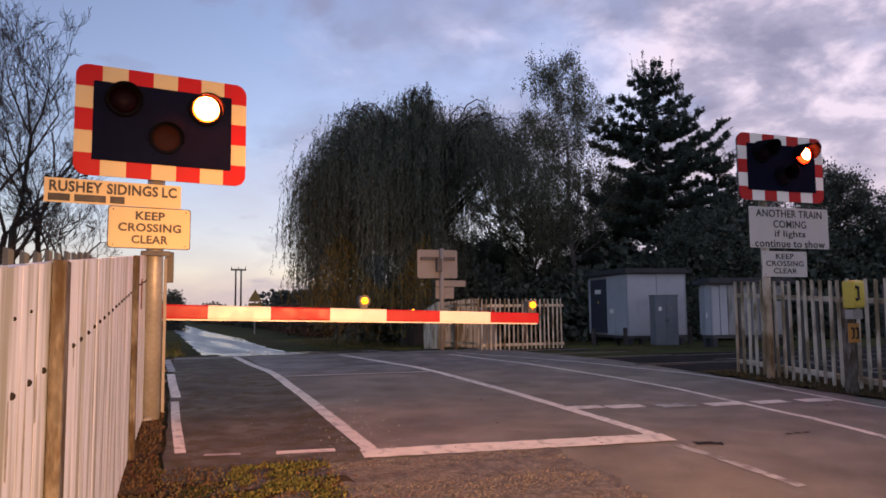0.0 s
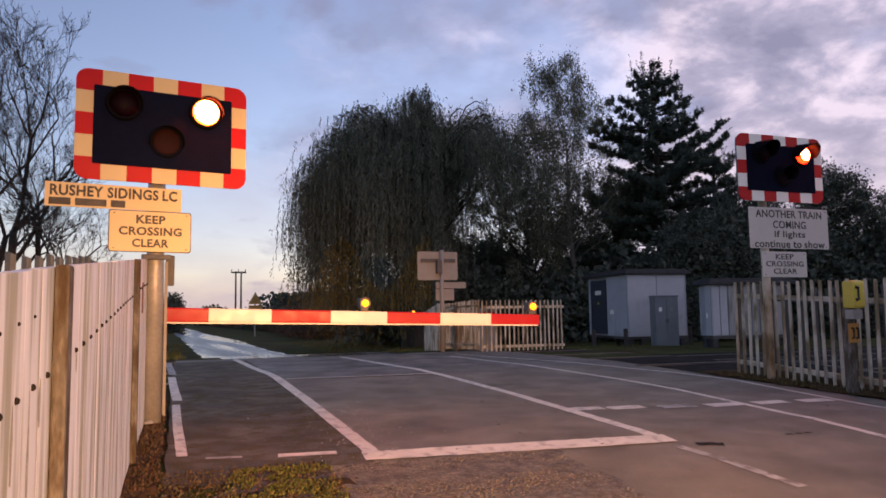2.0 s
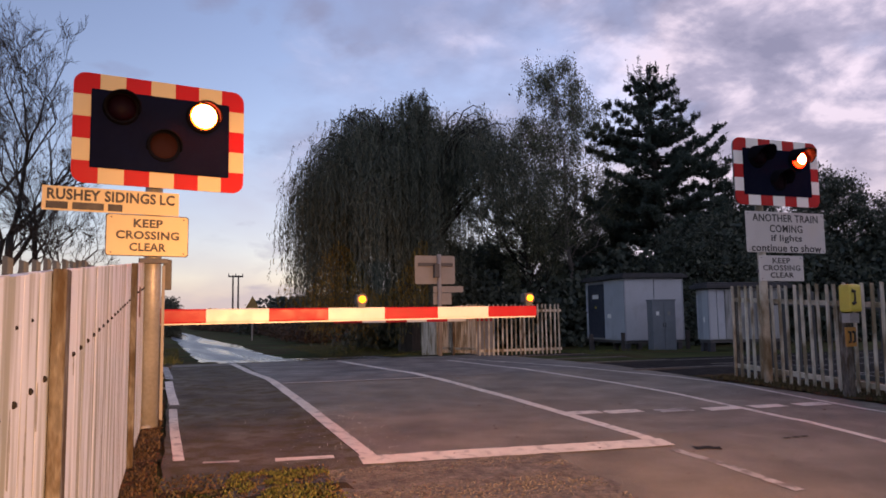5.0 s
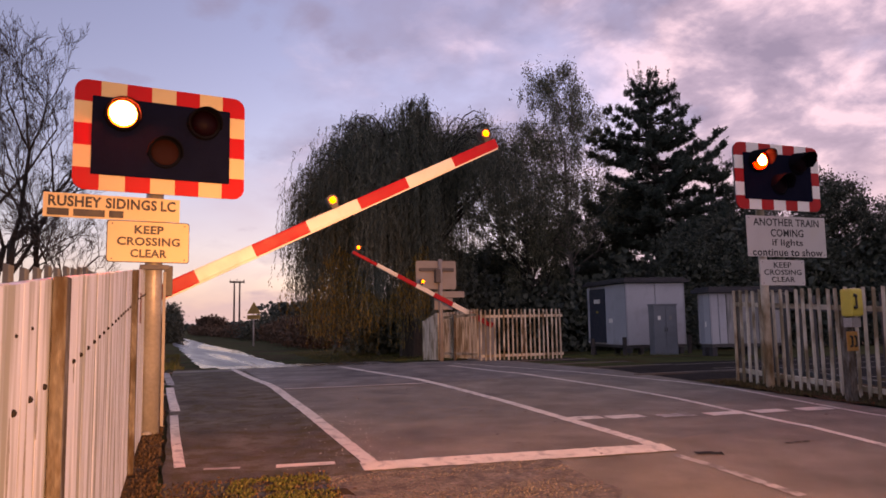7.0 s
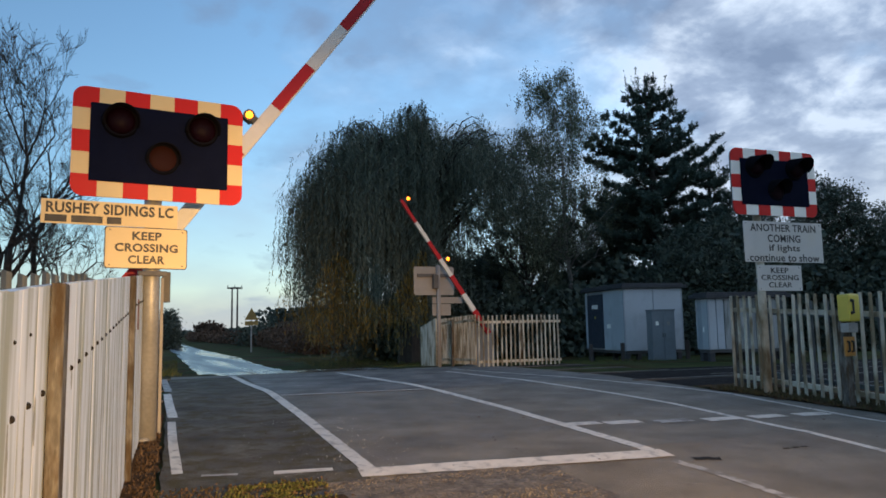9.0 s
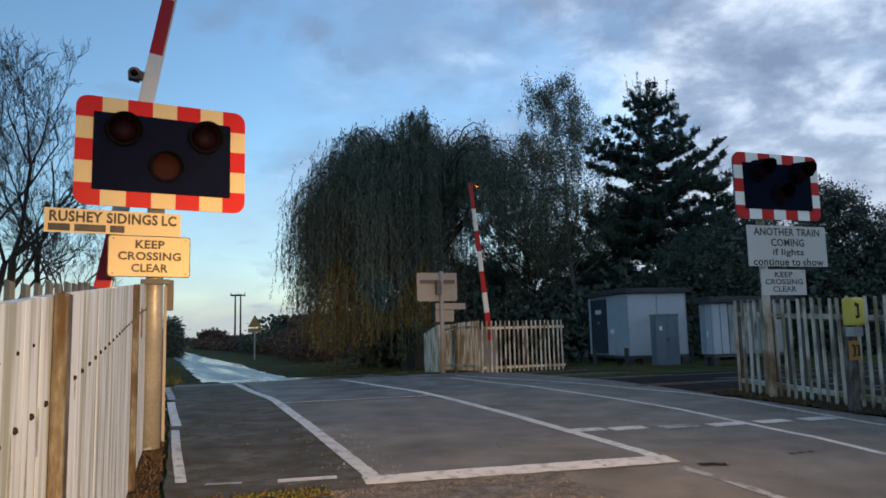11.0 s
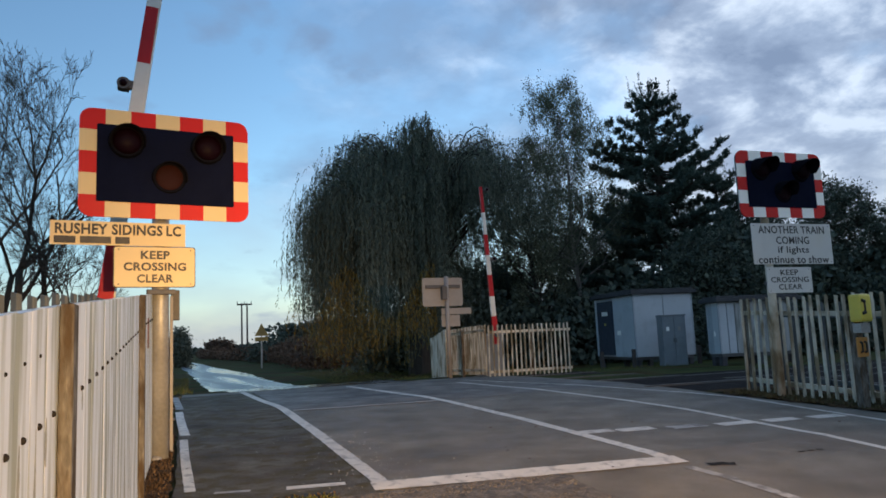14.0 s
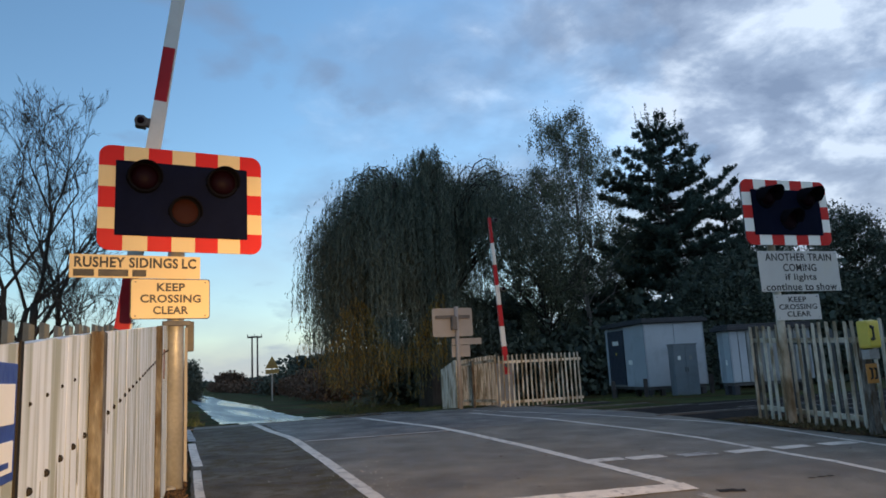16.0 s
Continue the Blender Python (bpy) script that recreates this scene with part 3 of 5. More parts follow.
NEAR_PIVOT = W(-0.65, 6.3, 0.865)
FAR_PIVOT = W(5.82, 13.3, 0.80)


def near_boom_pose(angle):
    return Matrix.Translation(NEAR_PIVOT) @ Matrix.Rotation(ROAD, 4, "Z") @ Matrix.Rotation(-radians(angle), 4, "Y")


def far_boom_pose(angle):
    return Matrix.Translation(FAR_PIVOT) @ Matrix.Rotation(ROAD, 4, "Z") @ Matrix.Rotation(radians(angle), 4, "Y")


near_boom, near_lenses = make_boom("barrier_boom", near_boom_pose(BOOM_REST), 0.88, 0.506, 6, (2.19, 3.84), True, 0.12, 0.095, "red and white striped barrier boom with amber lamps")


def mirrored_boom():
    """The far boom points the other way, with narrow stripes."""
    root = thing("barrier_boom", far_boom_pose(0), "thin red and white striped barrier boom across the far lane", "barrier boom", "barrier booms")
    edges = [0.1, -0.45, -0.85, -1.28, -1.68, -2.1, -2.55, -3.08]
    for k, (a, b) in enumerate(zip(edges, edges[1:])):
        h0, h1 = 0.055 + 0.008 * a, 0.055 + 0.008 * b
        bm = box(b, a, -0.03, 0.03, -h1, h1, 0.006)
        part("band", bm, BOOM_RED if k % 2 == 0 else BOOM_WHITE, root, "red reflective band" if k % 2 == 0 else "white reflective band")
    return root, [boom_lamp(root, x) for x in (-1.6, -3.02)]


far_boom, far_lenses = mirrored_boom()


def barrier_machine(m, label):
    root = thing("barrier_machine", m, label, "barrier machine", "barrier machines")
    part("cabinet", box(-0.22, 0.22, 0.1, 0.6, 0.0, 0.82, 0.02), CABINET, root)
    part("lid", box(-0.24, 0.24, 0.08, 0.62, 0.82, 0.86, 0.012), CABINET, root)
    part("base_plate", box(-0.28, 0.28, 0.04, 0.66, -0.04, 0.0, 0.005), CONCRETE, root)
    bm = tube((0, 0.1, 0.82), (0, -0.05, 0.82), 0.05)
    part("shaft", bm, DARK_STEEL, root)
    return root


barrier_machine(RP(-0.65, 6.3, zg(6.3)), "grey steel barrier machine behind the white fence")
barrier_machine(RP(5.82, 13.3, zg(13.3) - 0.02), "grey steel barrier machine inside the far fence")

# ---- light signals and signs ----


def striped_border(w, h, inner_w, inner_h, top, side, parent, white, radius=0.085):
    """Red and white blocks round the black board, corners red and rounded; each block its own piece."""
    bw, bh = (w - inner_w) / 2, (h - inner_h) / 2
    t = 0.012

    def block(x0, x1, z0, z1, red, corner=None):
        if corner:
            cx, cz = corner
            bm = bmesh.new()
            arc = []
            ox, oz = (x1 if cx > 0 else x0), (z1 if cz > 0 else z0)
            for k in range(7):
                a = radians(15 * k)
                arc.append((ox - cx * radius * (1 - math.cos(a)), oz - cz * radius * (1 - math.sin(a))))
            far = [(ox - cx * (x1 - x0), oz), (ox - cx * (x1 - x0), oz - cz * (z1 - z0)), (ox, oz - cz * (z1 - z0))]
            pts = arc + far
            f0 = [bm.verts.new((x, 0.0, z)) for x, z in pts]
            f1 = [bm.verts.new((x, t, z)) for x, z in pts]
            bm.faces.new(f0)
            bm.faces.new(f1[::-1])
            for i in range(len(pts)):
                bm.faces.new((f0[i], f1[i], f1[(i + 1) % len(pts)], f0[(i + 1) % len(pts)]))
            bmesh.ops.recalc_face_normals(bm, faces=bm.faces[:])
        else:
            bm = box(x0, x1, 0, t, z0, z1)
        part("border_block", bm, SIGN_RED if red else white, parent, "red reflective block" if red else "white reflective block")

    xs = [-w / 2 + w * i / top for i in range(top + 1)]
    for i in range(top):
        red = i % 2 == 0
        for z0, z1, sz in ((h / 2 - bh, h / 2, 1), (-h / 2, -h / 2 + bh, -1)):
            corner = (-1, sz) if i == 0 else (1, sz) if i == top - 1 else None
            block(xs[i], xs[i + 1], z0, z1, red, corner)
    zs = [h / 2 - bh] + [h / 2 - h * k / side for k in range(1, side)] + [-h / 2 + bh]
    for k in range(side):
        for x0, x1 in ((-w / 2, -w / 2 + bw), (w / 2 - bw, w / 2)):
            block(x0, x1, zs[k + 1], zs[k], k % 2 == 0)


def hood(parent, x, z, r, length, drop=0.03):
    """A visor: three quarters of a tapered sleeve, open below."""
    bm = bmesh.new()
    n = 22
    rings = []
    for rr in (r + 0.008, r):
        row = []
        for i in range(n + 1):
            a = radians(-14 + 208 * i / n)
            top = 0.5 + 0.5 * math.sin(a)
            reach = length * (0.1 + 0.9 * top)
            row.append((bm.verts.new((x + rr * math.cos(a), 0.0, z + rr * math.sin(a))), bm.verts.new((x + rr * math.cos(a), -reach, z + rr * math.sin(a) - drop * top))))
        rings.append(row)
    outer, inner = rings
    for i in range(n):
        bm.faces.new((outer[i][0], outer[i][1], outer[i + 1][1], outer[i + 1][0]))
        bm.faces.new((inner[i][0], inner[i + 1][0], inner[i + 1][1], inner[i][1]))
        bm.faces.new((outer[i][1], inner[i][1], inner[i + 1][1], outer[i + 1][1]))
    for i in (0, n):
        bm.faces.new((outer[i][0], inner[i][0], inner[i][1], outer[i][1]))
    bmesh.ops.recalc_face_normals(bm, faces=bm.faces[:])
    return part("hood", bm, HOOD_BLACK, parent, "matt black visor", smooth=True)


def lens_disc(r, bulge, mats, name, parent, place, label, core=0.84):
    """A lens that is domed on both sides: the face towards -y in the first material, the back in the second."""
    bm = bmesh.new()
    bmesh.ops.create_uvsphere(bm, u_segments=28, v_segments=14, radius=1.0)
    bmesh.ops.rotate(bm, verts=bm.verts[:], cent=(0, 0, 0), matrix=Matrix.Rotation(radians(90), 3, "X"))
    bmesh.ops.scale(bm, verts=bm.verts[:], vec=(r, bulge, r))
    if len(mats) > 1:
        for f in bm.faces:
            c = f.calc_center_median()
            f.material_index = 1 if c.y > 0 else 2 if math.hypot(c.x, c.z) > core * r else 0
    return part(name, bm, mats, parent, label, Matrix.Translation(place), smooth=True)


def light_signal(m, w, h, inner_w, inner_h, label, pole_x, pole_base, pole_r, hood_length, pole_mat=GALV, pole_y=0.14, white=SIGN_LAMPLIT, amber=LENS_AMBER, rim=LENS_RIM, core=0.84):
    """A crossing signal: striped board on a post, two red lamps above one amber lamp. Local origin: board centre."""
    root = thing("light_signal", m, label, "light signal", "crossing light signals")
    part("pole", tube((pole_x, pole_y, pole_base), (pole_x, pole_y, h / 2 - 0.1), pole_r, pole_r, 24), pole_mat, root, "round steel post", smooth=True)
    part("backing", plate(w - 0.02, h - 0.02, 0.03, 0.08, front=0.012), DARK_STEEL, root)
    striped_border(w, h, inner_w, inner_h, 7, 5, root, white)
    part("board", plate(inner_w, inner_h, 0.02, 0.012, front=-0.006), SIGNAL_BLACK, root, "matt black lamp board")
    for z in (h * 0.25, -h * 0.25):
        part("clamp", box(pole_x - 0.12, pole_x + 0.12, 0.045, 0.2, z - 0.03, z + 0.03, 0.006), DARK_STEEL, root)
    red = []
    for x in (-0.287, 0.287):
        lens = lens_disc(0.1, 0.055, [LENS_RED, LENS_OFF, rim], "lens", root, (x, -0.034, 0.165), "round red lamp lens", core)
        bm = bmesh.new()
        for r, y0, y1 in ((0.125, -0.006, -0.037),):
            tube((x, y0, 0.165), (x, y1, 0.165), r, r - 0.01, 28, bm)
        part("lamp_ring", bm, HOOD_BLACK, root)
        hood(root, x, 0.165, 0.118, hood_length)
        red.append(lens)
    lens_disc(0.1, 0.022, [amber], "lens", root, (0.01, -0.012, -0.085), "unlit amber lamp lens")
    bm = bmesh.new()
    tube((0.01, -0.006, -0.085), (0.01, -0.018, -0.085), 0.12, 0.112, 28, bm)
    part("lamp_ring", bm, HOOD_BLACK, root)
    hood(root, 0.01, -0.085, 0.116, hood_length * 0.75, 0.02)
    return root, red


LEFT_SIGN = Matrix.Translation((-2.054, 5.291, 2.21)) @ Matrix.Rotation(radians(29.5), 4, "Z")
RIGHT_SIGN = Matrix.Translation(W(6.06 + 0.235, 6.2, 2.384)) @ Matrix.Rotation(ROAD, 4, "Z")
# the left signal's white blocks carry headlamp yellow in their base colour
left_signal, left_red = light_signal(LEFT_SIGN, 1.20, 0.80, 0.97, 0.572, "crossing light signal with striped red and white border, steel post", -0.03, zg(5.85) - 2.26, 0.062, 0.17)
# its amber lens takes the darker red-lens colour, as shade inside the visor
right_signal, right_red = light_signal(RIGHT_SIGN, 1.20, 0.745, 0.965, 0.52, "crossing light signal with striped red and white border, rusty post", -0.235, zg(6.2) - 2.42, 0.044, 0.24, PALE_MAT, 0.06, SIGN_WHITE, LENS_OFF, LENS_RIM_RED, 0.6)


def sign_plate(m, w, h, lines, label, mat, letter=SIGN_BLACK, border=True, radius=0.02, screws=True, bold=0.034):
    """A plate with a black rim and lines of writing: (text or word widths, width, height, x, z)."""
    root = thing("sign_plate", m, label, "sign", "signs at the crossing")
    if border:
        part("rim", plate(w, h, 0.006, radius, front=0.002), SIGN_BLACK, root, "black rim")
        part("plate", plate(w - 0.012, h - 0.012, 0.008, radius, front=-0.002), mat, root)
    else:
        part("plate", plate(w, h, 0.008, radius, front=-0.002), mat, root)
    for text, lw, lh, x, z in lines:
        if isinstance(text, str):
            lettering(text, lw, lh, letter, root, x, -0.0025, z, bold)
        else:
            at = x - lw / 2
            for k in text:
                part("bar", box(at, at + k, -0.0045, -0.001, z - lh / 2, z + lh / 2), letter, root)
                at += k + lh * 0.55
    if screws:
        for sx in (-1, 1):
            for sz in (-1, 1):
                x, z = sx * (w / 2 - 0.035), sz * (h / 2 - 0.025)
                part("screw", tube((x, -0.001, z), (x, -0.006, z), 0.006, 0.005, 8), DARK_STEEL, root)
    return root


def on_left(a, z, y=-0.0):
    return LEFT_SIGN @ Matrix.Translation((a, y, z - 2.21))


def on_right(a, z, y=-0.0):
    return RIGHT_SIGN @ Matrix.Translation(((a - 0.242) * 0.97, y, (z - 2.432) * 0.97))


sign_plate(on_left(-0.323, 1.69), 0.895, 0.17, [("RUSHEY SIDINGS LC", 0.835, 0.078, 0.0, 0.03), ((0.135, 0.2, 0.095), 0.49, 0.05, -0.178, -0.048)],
           "white name plate tinted as if lamp-lit, with black lettering, under the light signal", SIGN_LAMPLIT, border=False, radius=0.004, screws=False)
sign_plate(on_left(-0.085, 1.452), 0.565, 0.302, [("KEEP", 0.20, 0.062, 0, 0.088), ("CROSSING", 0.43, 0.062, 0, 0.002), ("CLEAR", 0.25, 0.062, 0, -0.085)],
           "white plate tinted as if lamp-lit, with a black rim, asking to keep crossing clear", SIGN_LAMPLIT)
sign_plate(on_right(0.318, 1.742), 1.125, 0.452, [("ANOTHER TRAIN", 0.94, 0.085, 0, 0.158), ("COMING", 0.47, 0.085, 0, 0.04), ("if lights", 0.44, 0.095, 0, -0.075), ("continue to show", 1.0, 0.085, 0, -0.175)],
           "weathered white plate warning of another train, on a post", SIGN_OLD, border=False, radius=0.012, bold=0.016)
sign_plate(on_right(0.22, 1.328), 0.627, 0.282, [("KEEP", 0.25, 0.06, 0, 0.085), ("CROSSING", 0.53, 0.06, 0, 0.005), ("CLEAR", 0.33, 0.06, 0, -0.075)],
           "small weathered white plate asking to keep the crossing clear", SIGN_OLD, border=False, radius=0.012, bold=0.016)


def bracket(m, spans, label):
    root = thing("sign_bracket", m, label, "sign bracket", "sign brackets")
    for x0, x1, z in spans:
        part("strap", box(x0, x1, 0.008, 0.045, z - 0.018, z + 0.018, 0.004), DARK_STEEL, root)
    return root


bracket(on_left(0, 2.21), [(-0.62, 0.1, -0.52), (-0.3, 0.06, -0.70), (-0.14, 0.06, -0.94)], "dark steel straps that hold the plates on the post")
bracket(on_right(0, 2.432), [(-0.15, 0.7, -0.55), (-0.15, 0.7, -0.83), (-0.1, 0.4, -1.1)], "dark steel straps that hold the plates on the post")
# a narrow plate behind the post and a small box on it
root = thing("marker_post", RP(-0.1, 6.1, zg(6.1)), "slim white marker post close behind the signal post", "marker post")
part("post", box(-0.012, 0.012, -0.008, 0.008, 0, 1.22, 0.004), SIGN_BACK, root)
part("bracket_box", box(-0.005, 0.06, 0.01, 0.06, 1.03, 1.27, 0.008), DARK_STEEL, root)

# back of the far signs
root = thing("far_sign", RP(4.93, 13.6, zg(13.6)), "grey back of road signs on a post beside the far fence", "sign")
part("pole", tube((0, 0, 0), (0, 0, 2.02), 0.04, 0.04, 16), SIGN_BACK, root, smooth=True)
part("plate", plate(0.85, 0.57, 0.012, 0.04, front=0.05), SIGN_BACK, root, "pale grey back of a plate", Matrix.Translation((-0.07, 0, 1.71)))
part("channel", box(-0.43, 0.3, 0.02, 0.055, 1.78, 1.85, 0.004), DARK_STEEL, root, "dark mounting channel")
part("lamp_case", box(-0.12, -0.02, -0.08, 0.04, 1.55, 1.82, 0.01), DARK_STEEL, root)
part("plate", plate(0.64, 0.125, 0.012, 0.01, front=0.05), SIGN_BACK, root, "pale grey back of a plate", Matrix.Translation((0.21, 0, 1.32)))
part("plate", plate(0.39, 0.23, 0.012, 0.01, front=0.05), SIGN_BACK, root, "pale grey back of a plate", Matrix.Translation((0.08, 0, 1.13)))

# ---- fences ----
rnd = random.Random(5)


def pale_mesh(h, w=0.05, depth=0.014):
    """A pressed steel pale: a shallow W in plan with a notched top."""
    bm = bmesh.new()
    plan = [(-w / 2, 0.004), (-w * 0.28, -depth), (w * 0.28, -depth), (w / 2, 0.004)]
    for k, (a, b) in enumerate(zip(plan, plan[1:])):
        cut = 0.0 if k == 1 else 0.007
        lo = [bm.verts.new((x, y + dy, 0)) for (x, y) in (a, b) for dy in (0, 0.006)]
        za, zb = (h, h) if k == 1 else ((h - cut, h) if k == 0 else (h, h - cut))
        hi = [bm.verts.new((x, y + dy, z)) for (x, y), z in ((a, za), (b, zb)) for dy in (0, 0.006)]
        for q in ((lo[0], lo[2], hi[2], hi[0]), (lo[3], lo[1], hi[1], hi[3]), (hi[0], hi[2], hi[3], hi[1])):
            bm.faces.new(q)
        if k == 0:
            bm.faces.new((lo[1], lo[0], hi[0], hi[1]))
        if k == 2:
            bm.faces.new((lo[2], lo[3], hi[3], hi[2]))
    bmesh.ops.recalc_face_normals(bm, faces=bm.faces[:])
    me = bpy.data.meshes.new("pale")
    bm.to_mesh(me)
    bm.free()
    return me


def palisade(name, a, b, height, spacing, face_turn, label, mat=PALE_MAT, post_mat=RUST_POST, posts=(), rails=(0.17, 0.88), width=0.05, lift=0.0, rail_gap=0.02, post_w=0.03):
    """A palisade from road place a to b: pales, two rails, posts. Pales face -y of the local frame, whose x runs from a to b."""
    du, ds = b[0] - a[0], b[1] - a[1]
    length = math.hypot(du, ds)
    root = thing(name, RP(a[0], a[1], 0, math.degrees(math.atan2(ds, du))), label, "fence", "crossing fences")
    me = pale_mesh(height, width)
    me.materials.append(mat)
    n = int(length / spacing)
    for i in range(n + 1):
        x = i * spacing
        s = a[1] + ds * x / length
        turn = Matrix.Rotation(radians(180), 4, "Z") if face_turn else Matrix.Identity(4)
        ob = new("pale", me)
        ob.parent = root
        ob.matrix_basis = Matrix.Translation((x, 0, zg(s) + lift + rnd.uniform(-0.008, 0.008))) @ turn @ Matrix.Rotation(radians(rnd.uniform(-0.8, 0.8)), 4, "Y")
    back = rail_gap if not face_turn else -rail_gap
    for z in rails:
        bm = bmesh.new()
        za, zb = zg(a[1]) + z + lift, zg(b[1]) + z + lift
        for y0, y1, z0, z1 in ((back - 0.005, back + 0.005, -0.025, 0.025), (back + (0.005 if not face_turn else -0.045), back + (0.045 if not face_turn else -0.005), 0.017, 0.025)):
            ring = [bm.verts.new((x, y, zz + k)) for x, zz in ((0, za), (length, zb)) for y, k in ((y0, z0), (y1, z0), (y1, z1), (y0, z1))]
            for i in range(4):
                bm.faces.new((ring[i], ring[(i + 1) % 4], ring[4 + (i + 1) % 4], ring[4 + i]))
            bm.faces.new(ring[:4])
            bm.faces.new(ring[4:])
        bmesh.ops.recalc_face_normals(bm, faces=bm.faces[:])
        part("rail", bm, mat, root)
    for x, h in posts:
        s = a[1] + ds * x / length
        part("post", box(x - post_w, x + post_w, min(back, back * 3.6), max(back, back * 3.6), zg(s) + lift - 0.05, zg(s) + lift + h, 0.004), post_mat, root, "weathered steel post")
    return root


palisade("palisade_fence", (6.18, 6.88), (6.16, 1.2), 1.06, 0.102, False, "white painted steel palisade fence with streaks of rust", width=0.031, posts=((0.02, 1.06), (2.4, 1.0), (4.6, 1.0)), rails=(0.13, 0.9), lift=0.02, post_w=0.04)
# the row behind is coloured dark grey, unlike the white row before it
palisade("palisade_fence", (6.65, 6.8), (6.63, 1.2), 1.0, 0.21, False, "dark grey palisade row behind the first", mat=GREY_PALE, width=0.04, rails=(0.13, 0.86), lift=0.02)
palisade("palisade_fence", (5.41, 12.72), (7.18, 12.72), 0.97, 0.095, False, "low white palisade fence at the far side of the crossing", width=0.031, posts=((0.9, 0.9),), rails=(0.09, 0.84), lift=0.0)
palisade("palisade_fence", (5.33, 14.75), (5.38, 12.78), 0.95, 0.088, True, "low white palisade fence along the far footway", width=0.03, posts=((0.9, 0.9),), rails=(0.09, 0.84), lift=0.04)
root = thing("end_panel", RP(5.3, 14.8, zg(14.8), 90), "white solid fence panel with a sloping top", "fence panel", "crossing fences")
for i in range(7):
    x = 0.15 * i
    h = 1.0 - 0.028 * i
    part("board", box(x, x + 0.147, -0.012, 0.012, -0.2, h, 0.003), PALE_MAT, root)

# the tall close-boarded fence beside the camera
FA, FB = (-0.33, -1.6), (-0.235, 6.0)
fl = math.hypot(FB[0] - FA[0], FB[1] - FA[1])
fence_turn = math.degrees(math.atan2(FB[1] - FA[1], FB[0] - FA[0]))
root = thing("boarded_fence", RP(FA[0], FA[1], 0, fence_turn), "tall white boarded fence with stained boards and dark bolts", "fence", "crossing fences")


def fence_top(s):
    return float(np.interp(s, (-2, 1.2, 2.0, 4.4, 6.0), (0.66, 0.885, 0.955, 1.15, 1.28)))


x = 0.0
k = 0
while x < fl - 0.02:
    w = rnd.choice((0.13, 0.145, 0.16))
    w = min(w, fl - x)
    s0, s1 = (FA[1] + (FB[1] - FA[1]) * (x + e) / fl for e in (0.0, w))
    bm = bmesh.new()
    y0 = rnd.uniform(-0.0005, 0.0005)
    plan = ((0.0005, y0 - 0.0114), (0.02, y0 - 0.0122), (w - 0.02, y0 - 0.0122), (w - 0.0005, y0 - 0.0114))
    lo, hi = [], []
    for px, py in plan:
        s = s0 + (s1 - s0) * px / w
        lo.append(bm.verts.new((px, py, zg(s) - 0.1)))
        hi.append(bm.verts.new((px, py, fence_top(s) + rnd.uniform(-0.002, 0.002))))
    b_lo = [bm.verts.new((px, 0.02, zg(s0) - 0.1)) for px in (0.002, w - 0.002)]
    b_hi = [bm.verts.new((px, 0.02, fence_top(s0 if px < 0.05 else s1))) for px in (0.002, w - 0.002)]
    for i in range(3):
        bm.faces.new((lo[i], lo[i + 1], hi[i + 1], hi[i]))
    bm.faces.new((hi[0], hi[1], hi[2], hi[3], b_hi[1], b_hi[0]))
    bm.faces.new((b_lo[1], b_lo[0], b_hi[0], b_hi[1]))
    bm.faces.new((lo[3], b_lo[1], b_hi[1], hi[3]))
    bm.faces.new((b_lo[0], lo[0], hi[0], b_hi[0]))
    bmesh.ops.recalc_face_normals(bm, faces=bm.faces[:])
    board = part("board", bm, BOARD_WHITE, root, m=Matrix.Translation((x, 0, 0)))
    if s0 > -0.6:
        zb = float(np.interp(s0, (-1, 1.5, 2.2, 5.1, 6), (0.43, 0.68, 0.74, 1.03, 1.1)))
        bm = bmesh.new()
        bmesh.ops.create_uvsphere(bm, u_segments=10, v_segments=6, radius=0.0075)
        part("bolt", bm, BOLT, board, m=Matrix.Translation((w / 2, y0 - 0.013, zb)), smooth=True)
    x += w
    k += 1
for s, wide in ((1.18, 0.02), (1.93, 0.07), (4.45, 0.06), (5.93, 0.05)):
    x = (s - FA[1]) / (FB[1] - FA[1]) * fl
    if wide > 0.03:
        part("post", box(x - wide / 2, x + wide / 2, -0.045, -0.014, zg(s) - 0.1, fence_top(s) + 0.004, 0.004), RUST_POST, root, "weathered brown post")
    else:
        # flush black strip that stands in for the shaded gap between boards
        part("cover_strip", box(x - wide / 2, x + wide / 2, -0.0165, -0.0132, zg(s) - 0.1, fence_top(s) + 0.004), BOLT, root, "dark strip in place of the gap between two boards")
x = (5.2 - FA[1]) / (FB[1] - FA[1]) * fl
part("strap", box(x - 0.02, x + 0.02, -0.02, -0.0135, 0.86, 1.06, 0.002), RUST_STRAP, root, "rusty brown strap")
for s, z in ((1.26, 0.79), (1.397, 0.803), (1.54, 0.818), (1.683, 0.832)):
    bm = bmesh.new()
    bmesh.ops.create_uvsphere(bm, u_segments=8, v_segments=6, radius=0.0042)
    part("bolt", bm, BOLT, root, "small dark bolt", Matrix.Translation(((s - FA[1]) / (FB[1] - FA[1]) * fl, -0.0125, z)), smooth=True)
